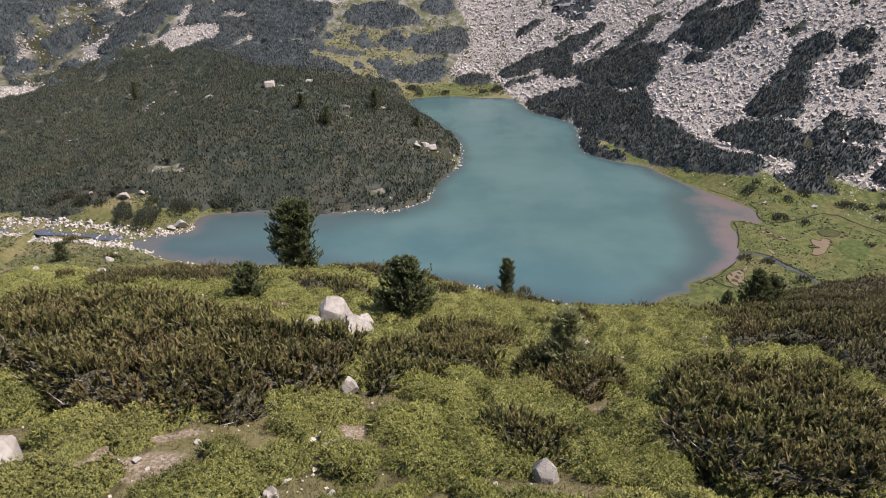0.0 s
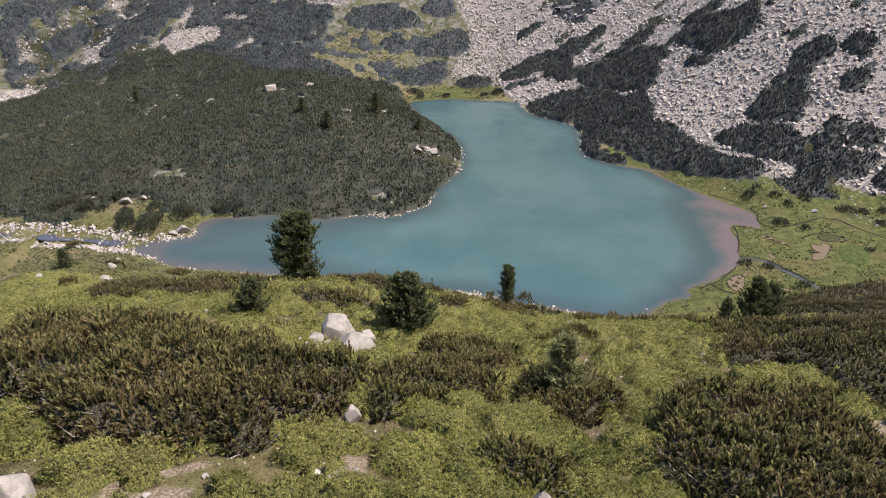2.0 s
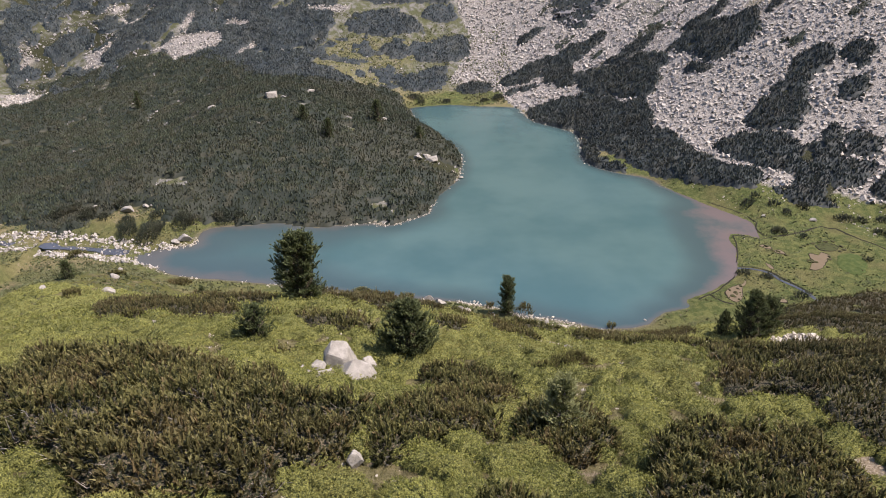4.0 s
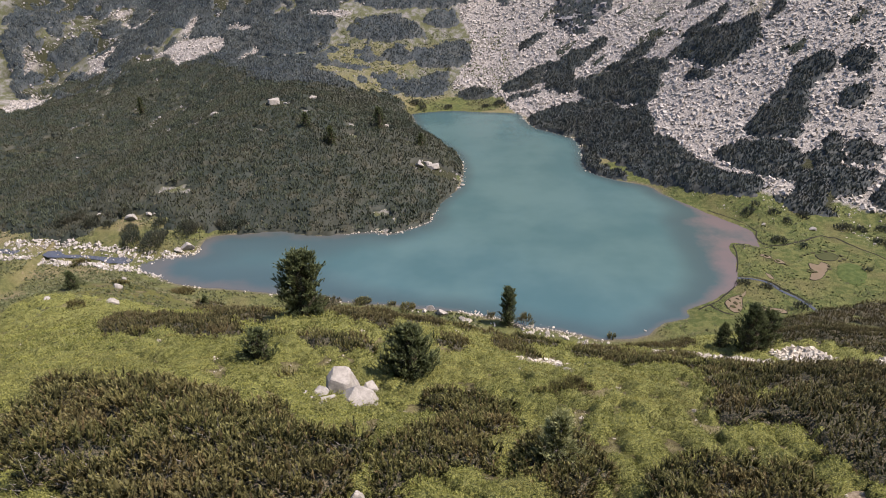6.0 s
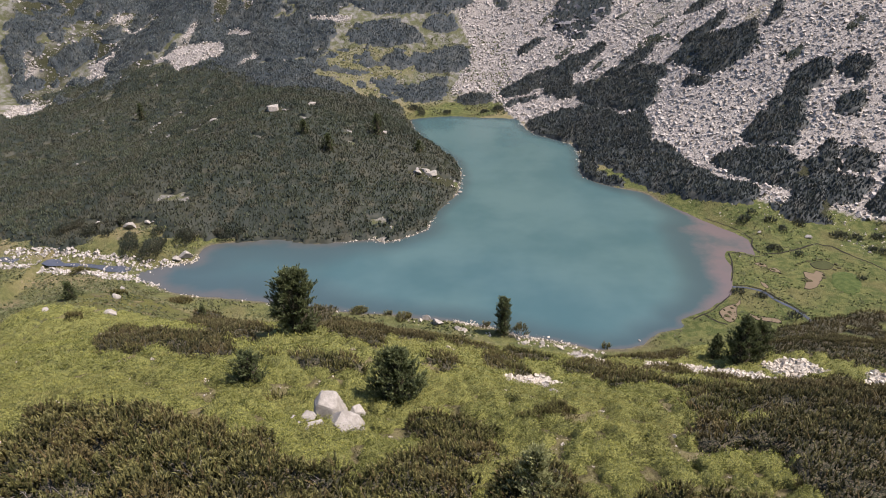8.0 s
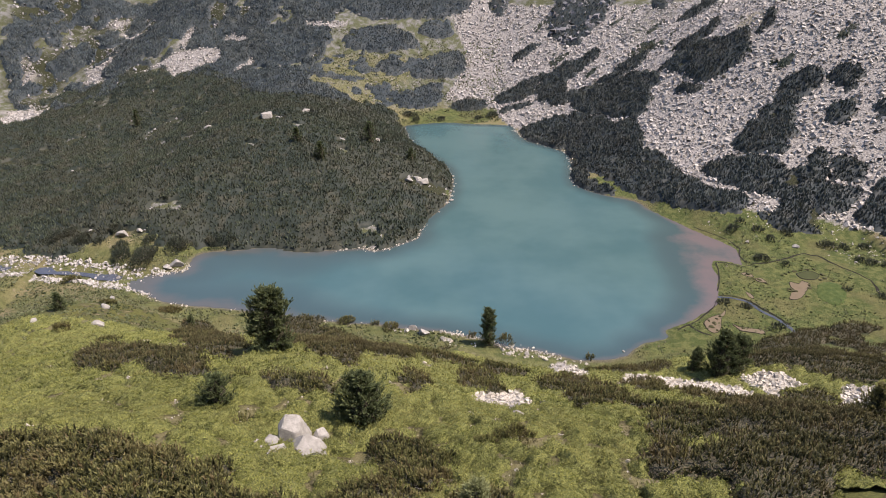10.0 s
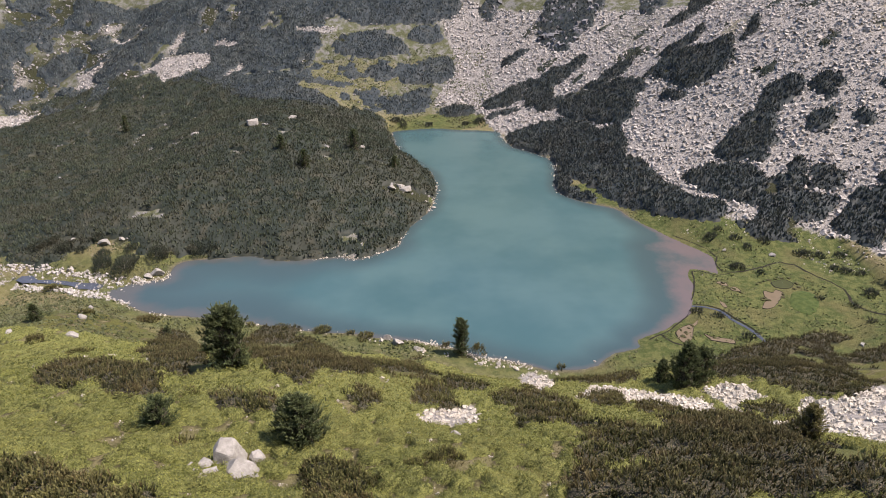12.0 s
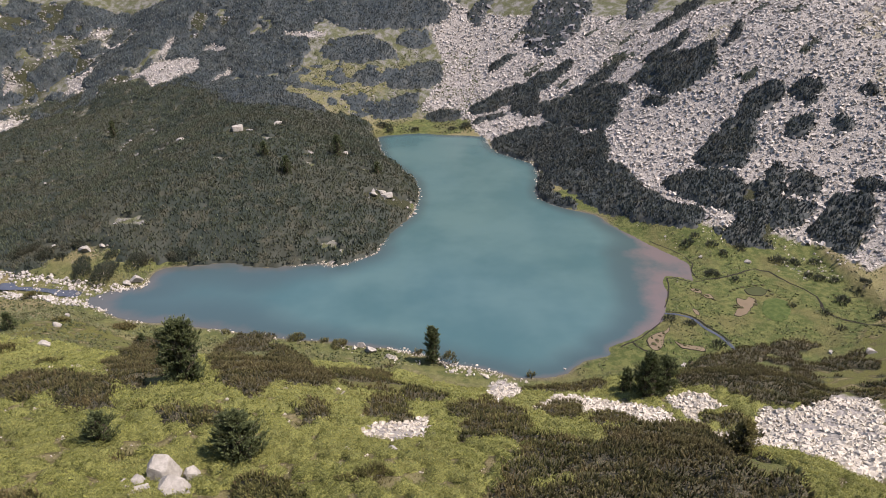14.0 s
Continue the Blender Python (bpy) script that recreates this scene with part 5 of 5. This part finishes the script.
# ---- boulders and rocks ----
BLOCK = [(0.22, -0.38, 0.90, 0.62), (-0.75, -0.15, 0.65, 0.72), (-1, -0.25, 0.10, 0.62), (1, -0.05, 0.35, 0.74), (-0.12, -1, 0.28, 0.52), (0.75, -0.75, 0.25, 0.74), (0, 1, 0.2, 0.7), (-0.7, 0.7, 0.3, 0.8), (0, 0, -1, 0.6)]
SLAB = [(0.30, -0.50, 0.81, 0.50), (-0.75, -0.10, 0.66, 0.62), (-0.4, -1, 0.20, 0.62), (0.5, -0.9, 0.25, 0.70), (1, -0.1, 0.30, 0.95), (0.1, 1, 0.2, 0.70), (0, 0, -1, 0.5)]
FLAT = [(0.1, -0.2, 0.97, 0.42), (-1, -0.3, 0.2, 0.85), (0.3, -1, 0.15, 0.70), (1, 0.2, 0.2, 0.9), (-0.2, 1, 0.2, 0.75), (0.7, -0.7, 0.3, 0.8), (0, 0, -1, 0.4)]
boulder(-11.0, 57.6, (4.0, 3.2, 3.9), 701, "large pale granite block with flat faces on turf", turn=0, faces=BLOCK)
boulder(-8.9, 55.0, (4.6, 3.0, 2.5), 702, "broad sloping slab of pale granite against a larger block", turn=-6, faces=SLAB)
boulder(-7.9, 58.6, (2.2, 1.7, 1.9), 703, "small grey granite boulder behind larger ones", faces=BLOCK, turn=30)
boulder(-12.7, 55.6, (2.3, 1.8, 1.7), 704, "small pale granite block at a boulder's foot", faces=BLOCK, turn=-25)
boulder(-14.0, 55.6, (1.3, 1.1, 1.0), 705, "small pale granite block on turf", faces=BLOCK, turn=70)
boulder(-11.6, 54.3, (2.4, 1.5, 1.0), 706, "flat pale granite slab at a boulder's foot", turn=15, faces=FLAT)
boulder(-13.2, 54.2, (1.5, 1.1, 0.8), 711, "flat pale granite slab at a boulder's foot", turn=-20, faces=FLAT)
boulder(-11.9, 53.1, (1.5, 1.0, 0.7), 712, "flat pale granite slab at a boulder's foot", turn=-40, faces=FLAT)
boulder(-7.3, 55.0, (1.4, 1.2, 1.0), 713, "small pale granite block against a slab", turn=20, faces=FLAT)
boulder(-17.6, 20.0, (2.7, 2.2, 2.6), 707, "pale cracked granite boulder in juniper")
boulder(-5.3, 30.5, (1.1, 0.8, 1.6), 708, "upright pale stone beside scrub")
boulder(4.4, 22.2, (1.6, 0.9, 1.5), 709, "tilted pale stone in juniper", turn=-35, faces=SLAB)
ROCKS = [(-13.8, 20.2, 1.0), (-7.4, 20.1, 0.9), (-7.0, 19.5, 0.6), (-4.5, 19.9, 0.6), (8.5, 26.1, 0.6), (1.0, 25.7, 0.3), (9.0, 66.0, 1.3), (14.9, 66.6, 2.0), (-0.1, 69.9, 1.2),
         (-12.3, 71.6, 0.6), (-25.4, 69.0, 1.2), (-92.0, 166.0, 3.6), (-99.9, 147.5, 3.0), (15.6, 38.3, 0.7), (-16.8, 60.5, 0.8), (-0.2, 98.0, 2.0), (-67.2, 117.4, 2.4),
         (-83.2, 146.3, 4.0), (28.2, 66.8, 0.9), (-18.8, 55.1, 0.7), (5.2, 79.5, 1.3), (-96.7, 179.4, 2.4), (-5.4, 91.5, 1.4), (-0.9, 165.5, 4.0), (5.3, 161.5, 2.6), (-3.9, 169.1, 3.4),
         (23.3, 155.2, 2.2), (28.1, 155.1, 1.8), (55.4, 156.8, 1.4), (132.5, 218.9, 3.2), (116.4, 223.4, 1.8), (132.4, 160.7, 2.0), (88.9, 156.3, 2.6), (140.4, 156.3, 4.0), (-62, 111, 2.2), (-57, 110, 1.8), (20.0, 76.5, 2.2), (-67, 113, 2.0), (-63, 110, 1.6), (-60, 107.5, 2.2), (-55, 105, 1.8), (-71, 119, 2.2), (-74, 121, 1.4), (-7.6, 21.0, 0.8), (-6.9, 19.7, 0.9), (-6.6, 20.8, 0.5), (-14.0, 19.2, 0.9), (-12.9, 21.3, 0.5), (-11.0, 23.0, 0.5), (-4.4, 25.3, 0.4), (15.9, 38.2, 0.8)]
for i, (x, y, wide) in enumerate(ROCKS):
    r = random.Random(i)
    boulder(x, y, (wide, wide * r.uniform(0.6, 0.9), wide * r.uniform(0.45, 0.75)), 730 + i, "pale granite rock lying in turf", None, 0.34, r.uniform(0, 180), "rock", "single rocks", 10)
for i, (x, y, wide) in enumerate(HEADLAND_ROCKS):
    r = random.Random(50 + i)
    boulder(x, y, (wide, wide * r.uniform(0.6, 0.9), wide * r.uniform(0.4, 0.6)), 780 + i, "pale rock showing through scrub on the headland", None, 0.25, r.uniform(0, 180), "rock", "headland rocks", 9)

# ---- outlet stream, marsh brooks and pools ----
ribbon("outlet_stream", STREAM[:7], 5.6, 0.08, STREAM_WATER, "shallow blue-grey stream running out between stones", "stream")
ribbon("marsh_brook", [(113, 207.4), (117, 207.6), (122.5, 209.5), (129, 213), (133, 214), (137, 212), (140.4, 203), (143, 199), (145, 194), (143, 186), (144, 182), (145.3, 179.7), (149, 176), (153, 171), (166, 162)], 0.9, 0.08, PEAT, "narrow dark brook winding through the marsh", "brook")
ribbon("marsh_brook", [(92.2, 185.7), (95.6, 184.6), (99, 182), (102, 176.5), (105, 171), (106, 167.8), (106.2, 164)], 1.2, 0.10, STREAM_WATER, "narrow brook running into the lake", "brook")
ribbon("brook_bank", [(93.0, 186.6), (96.4, 185.4), (99.8, 182.6), (103, 177), (105.9, 171.4), (106.9, 168)], 0.45, 0.22, PEAT, "dark cut peat bank beside a brook", "bank")
ribbon("marsh_brook", [(77.6, 169.5), (78, 167), (79.7, 164.7), (82, 163)], 0.6, 0.08, PEAT, "short dark ditch in the marsh turf", "brook")
ribbon("shore_bank", [(113, 207.4), (110.6, 208.8), (110.3, 214), (112.4, 219.6), (111.2, 226), (107, 232), (102, 239)], 0.5, 0.08, PEAT, "dark peaty edge of the marsh at the lake", "bank")
ribbon("shore_bank", [(112, 206.9), (107.7, 206), (104.3, 207.5), (102.5, 209.3), (99.8, 208.7), (98.6, 202.3), (96.2, 195.4), (93.4, 189.6)], 0.5, 0.08, PEAT, "dark peaty edge of the marsh at the lake", "bank")
ribbon("shore_bank", [(91.8, 184.7), (88.9, 180.4), (85.7, 176.5), (81.9, 172.8), (78, 169.8), (73.5, 166.5)], 0.5, 0.08, PEAT, "dark peaty edge of the marsh at the lake", "bank")
pool([(118.6, 193.8), (121.0, 192.6), (123.0, 194.6), (124.2, 191.9), (121.0, 187.9), (119.6, 186.0), (118.3, 184.3), (115.5, 182.7), (113.7, 183.3), (115.6, 186.6), (117.6, 188.0), (117.2, 190.6)], 0.02, MUD, "shallow muddy brown pool in green marsh")
pool([(123.7, 199.5), (128.7, 201.2), (130.3, 197.8), (126.5, 195.2), (123.6, 196.4)], 0.02, ALGAE, "small pool overgrown with green weed")
pool([(90.3, 169.3), (91.6, 167.4), (95.4, 166.4), (97.9, 165), (96.8, 163.6), (94.1, 164.7), (91.2, 165.7)], 0.02, MUD, "long shallow muddy pool in marsh turf")
pool([(82.2, 170), (85.9, 173.2), (88.5, 174.2), (91.2, 176.6), (89.9, 174.2), (87.6, 171.1), (85.9, 166.3), (83.2, 164.1), (82.1, 165.8)], 0.02, MUD, "small muddy pool among turf hummocks")
pool([(105, 200.1), (107.4, 200.2), (108.2, 197.8), (106.4, 197.9)], 0.02, MUD, "small muddy pool near the lake's edge")
pool([(108.4, 196.2), (110.2, 196.8), (110.8, 194.4), (108.6, 194.6)], 0.02, MUD, "small muddy pool near the lake's edge")
pool([(101.8, 187.7), (102.8, 186.0), (102.6, 183.6), (101.6, 184.6)], 0.02, MUD, "small muddy pool beside a brook")


def carpet(outline, material, label):
    """A low swelling patch of moss."""
    p = rounded(outline, 3)
    lo, hi = p.min(0), p.max(0)

    def top(x, y):
        u, v = frayed(x, y, 0.5)
        return np.where(inside(p, u, v), 0.06 + 0.14 * np.minimum(1, edge_gap(p, u, v) / 2) + 0.10 * mounds(x, y, 1.5, 77)[0], 0.0)

    v, f, h = canopy((lo[0] - 1, hi[0] + 1, lo[1] - 1, hi[1] + 1), 0.5, top)
    return tagged(fast_mesh("moss_carpet", v, f, material, True), label, "moss", kind="stuff")


carpet([(126, 192), (131.5, 193.5), (134.2, 190.3), (130.7, 182), (125.7, 178.7), (122.7, 183.4)], MOSS, "bright green moss beside a marsh pool")
rng = np.random.default_rng(771)
spots = [(118.4, 198.8), (119.8, 199.6), (121.3, 200.3), (123.4, 201.2), (125.8, 201.8), (128.2, 202.2), (130.6, 202.1), (131.0, 195.9), (131.3, 198.4), (129.0, 194.8), (116.3, 189.2), (123.8, 191.2), (119.6, 184.2), (117.2, 187.7), (115.6, 188.0),
         (122.9, 189.6), (83.6, 167.6), (85.0, 169.6), (84.0, 171.0), (86.6, 171.8), (88.2, 173.2), (84.6, 165.6), (106.9, 199.2), (109.3, 195.6), (107.6, 196.4), (92.6, 166.6), (110.8, 193.2)]
for i, (px, py) in enumerate(spots):
    wide = rng.uniform(1.2, 2.3)
    boulder(px, py, (wide, wide * 0.8, 0.7), 850 + i, "rounded peat hummock in a marsh pool", HUMMOCK, 0.3, rng.uniform(0, 180), "peat_hummock", "peat hummocks", 16)

# ---- stones ----
stone_field("S8", 5.0, 0.32, 1.5, 801, "field of pale angular granite stones below dark scrub", (76, 104, 290), PALE_RUBBLE)
stone_field("S8b", 5.0, 0.32, 1.4, 807, "small lobe of pale angular stones beside dark scrub", (100, 118, 200), PALE_RUBBLE)
stone_field("S9", 2.0, 0.28, 1.0, 802, "small heap of pale broken stones on turf", (15, 80, 240), PALE_RUBBLE)
stone_field("S10", 0.9, 0.4, 1.6, 803, "short trail of pale stones above the shore", (36, 140, 120), PALE_RUBBLE)
stone_field("S11", 1.2, 0.4, 2.0, 804, "line of pale stones across grassy slope", (-50, 108, 120), PALE_RUBBLE)
stone_field("S12", 0.35, 0.4, 2.0, 805, "band of pale stones along the shore", (5, 163, 150), PALE_RUBBLE)
stone_field("S13", 0.5, 0.35, 1.5, 806, "scattered pale stones along the shore", (30, 155, 120), PALE_RUBBLE)
rng = np.random.default_rng(811)
x, y = rng.uniform(-160, -84, 9000), rng.uniform(186, 234, 9000)
away = edge_gap(STREAM, x, y, False)
keep = (away < 7.5 + 4.0 * rough(x, y, 9.0, 812)) & ((away > 3.6 + 1.2 * rough(x, y, 4.0, 818)) | (rng.uniform(size=9000) < 0.16)) & (shore_gap(x, y) > -2.0)
stones_at("stream_stones", x[keep], y[keep], 0.35 * 5.0 ** (rng.uniform(size=keep.sum()) ** 2), 813, "pale stones heaped along the stream's banks", RUBBLE)
t = rng.uniform(0, 1, 5200) * len(SHORE)
i = t.astype(int) % len(SHORE)
p = SHORE[i] + (np.roll(SHORE, -1, 0)[i] - SHORE[i]) * (t % 1)[:, None] + rng.normal(0, 0.9, (5200, 2))
rocky = (p[:, 0] < 70) & (rough(p[:, 0], p[:, 1], 14.0, 815, 2) > 0.0) | (p[:, 1] > 255) & (rough(p[:, 0], p[:, 1], 10.0, 816) > 0.05)
rocky &= ~((p[:, 1] > 383) | (p[:, 0] > 88) & (p[:, 1] > 225) & (rng.uniform(size=5200) < 0.8))
rocky &= ~((p[:, 1] < 190) & (p[:, 0] < -5) & (rng.uniform(size=5200) < 0.8))
p = p[rocky]
stones_at("shore_stones", p[:, 0], p[:, 1], 0.25 * 4.2 ** (rng.uniform(size=len(p)) ** 2.2), 817, "pale stones washed clean along the lake's edge", PALE_RUBBLE)
x, y = rng.uniform(-75, 80, 15000), 16 + 115 * rng.uniform(0, 1, 15000) ** 1.4
keep = (trodden(x, y) | (cushions(x, y)[0] < 0.20) & (rough(x, y, 5.0, 821, 2) > -0.1)) & ~covered(NEAR_SCRUB, x, y, 0.9)
x, y = x[keep], y[keep]
stones_at("turf_stones", x, y, 0.07 * 6.0 ** (rng.uniform(size=len(x)) ** 2.2) * (0.8 + y / 90), 822, "small pale stones strewn over turf", PALE_RUBBLE)
x, y = rng.uniform(100, 175, 1500), rng.uniform(205, 262, 1500)
keep = (rough(x, y, 9.0, 823, 2) > 0.05) & (shore_gap(x, y) > 3)
stones_at("marsh_stones", x[keep], y[keep], 0.3 * 4.0 ** (rng.uniform(size=keep.sum()) ** 2), 824, "pale stones scattered on green ground below scree", PALE_RUBBLE)


# ---- juniper and grass ----
def juniper_top(x, y):
    """How high juniper stands over the ground."""
    clear = (bedrock(x, y) > 3) & ~covered(NEAR_SCRUB, x, y, 1.3) & ~trodden(x, y) & (shore_gap(x, y) > 2) & (np.abs(x - 8) < 0.80 * y + 24)
    h = cushions(x, y)[0]
    lumps = mounds(x, y, 0.62, 955)[0]
    return np.where(clear & (h > 0.12), 0.02 + 1.30 * (h - 0.12) + 0.28 * lumps * np.minimum(1, h * 2), 0.0)


def ground_cover(name, area, per_metre, size, blades, seed, label, material, low, high, rise, spread, girth, grid=0.0):
    rng = np.random.default_rng(seed)
    x0, x1, y0, y1 = area
    n = int((x1 - x0) * (y1 - y0) * per_metre)
    x, y = rng.uniform(x0, x1, n), rng.uniform(y0, y1, n)
    keep = (rng.uniform(size=n) < (y0 + 7.0) / np.maximum(y, y0 + 7.0)) & (np.abs(x - 8) < 0.80 * y + 24) & (bedrock(x, y) > 3)
    x, y = x[keep], y[keep]
    m, ox, oy, tone = cushions(x, y)
    keep = (m > low) & (m < high) & (shore_gap(x, y) > 2) & ~covered(NEAR_SCRUB + ["S8", "S8b", "S9", "S10"], x, y, 0.9) & ~trodden(x, y)
    x, y, m, ox, oy, tone = (q[keep] for q in (x, y, m, ox, oy, tone))
    n = len(x)
    s = size * rng.uniform(0.7, 1.35, n)
    z = height(x, y) + rise * juniper_top(x, y) - s * 0.25
    way = np.stack([0.8 * ox * m + rng.normal(0, 0.35, n), 0.8 * oy * m + rng.normal(0, 0.35, n), np.full(n, 0.75)], 1)
    v, f, shoot, up = brushes(rng, np.stack([x, y, z], 1), way, s, s * 0.6, blades, s * girth, spread)
    # Tint falls with cushion height, painting crease shade and lit tops into the sprays
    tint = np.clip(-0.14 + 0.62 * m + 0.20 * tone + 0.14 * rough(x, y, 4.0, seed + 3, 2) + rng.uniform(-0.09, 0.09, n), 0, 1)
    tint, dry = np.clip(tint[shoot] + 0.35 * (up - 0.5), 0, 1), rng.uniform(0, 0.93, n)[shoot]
    if grid:
        stones = ["S8", "S8b", "S9", "S10"]
        skin, tris, h = canopy(area, grid, lambda x, y: juniper_top(x, y) * ~covered(stones, x, y, 0.9))
        skin[:, 2] += np.where(h > 0.02, 0.20 * grid * lattice(np.arange(len(skin)), np.zeros(len(skin)), 5) - 0.04, 0)
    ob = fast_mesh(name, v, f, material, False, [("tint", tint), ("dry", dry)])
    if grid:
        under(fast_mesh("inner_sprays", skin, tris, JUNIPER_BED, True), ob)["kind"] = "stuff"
    return tagged(ob, label, "ground cover", kind="stuff")


def tussocks(name, area, per_metre, size, seed, label, material, keep):
    """Knee-high tufts over ground too far off to show blades."""
    rng = np.random.default_rng(seed)
    x0, x1, y0, y1 = area
    n = int((x1 - x0) * (y1 - y0) * per_metre)
    x, y = rng.uniform(x0, x1, n), rng.uniform(y0, y1, n)
    ok = keep(x, y) & (shore_gap(x, y) > 1.0)
    x, y = x[ok], y[ok]
    n = len(x)
    way = np.stack([rng.normal(0, 0.5, n), rng.normal(0, 0.5, n), np.ones(n)], 1)
    s = size * rng.uniform(0.5, 1.5, n)
    v, f, shoot = spikes(rng, np.stack([x, y, height(x, y) - 0.05], 1), way, s, s * 0.9)
    tint = np.clip(0.5 + 0.6 * rough(x, y, 5.0, seed, 2) + rng.uniform(-0.3, 0.3, n), 0, 1)
    return tagged(fast_mesh(name, v, f, material, False, [("tint", tint[shoot]), ("dry", rng.uniform(0, 0.95, n)[shoot])]), label, "ground cover", kind="stuff")


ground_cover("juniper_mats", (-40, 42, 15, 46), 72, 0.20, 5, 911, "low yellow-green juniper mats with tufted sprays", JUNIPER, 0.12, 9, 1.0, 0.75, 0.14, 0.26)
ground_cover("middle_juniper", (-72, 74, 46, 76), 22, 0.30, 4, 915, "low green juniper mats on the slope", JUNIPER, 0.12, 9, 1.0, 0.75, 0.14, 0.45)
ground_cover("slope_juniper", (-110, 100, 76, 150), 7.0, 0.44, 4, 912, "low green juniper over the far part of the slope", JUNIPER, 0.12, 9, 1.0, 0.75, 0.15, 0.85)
ground_cover("turf_grass", (-40, 42, 15, 46), 40, 0.20, 4, 913, "short yellowish mountain grass", TURF, -9, 0.16, 0.0, 0.5, 0.07)
ground_cover("slope_grass", (-95, 100, 46, 128), 6.0, 0.36, 4, 914, "short yellowish grass on the slope", TURF, -9, 0.16, 0.0, 0.5, 0.07)
tussocks("marsh_tussocks", (58, 190, 145, 262), 0.7, 0.40, 921, "rough green tussocks on marshy ground", BANK_GREEN, lambda x, y: (bedrock(x, y) < 7) & (rough(x, y, 8.0, 922, 3) > -0.05) & (np.hypot(x - 118, y - 188) > 7))
tussocks("bank_tussocks", (-190, 10, 128, 236), 1.2, 0.50, 923, "low green growth on the lake's near bank", BANK_GREEN, lambda x, y: (rough(x, y, 7.0, 924, 3) > -0.2) & ~covered(["pen", "pen2"], x, y) & (edge_gap(STREAM, x, y, False) > 6))
tussocks("meadow_tussocks", (-85, 45, 380, 490), 0.8, 0.6, 925, "rough grass and low shrubs on the far meadow", BANK_GREEN, lambda x, y: rough(x, y, 9.0, 926, 3) > -0.1)
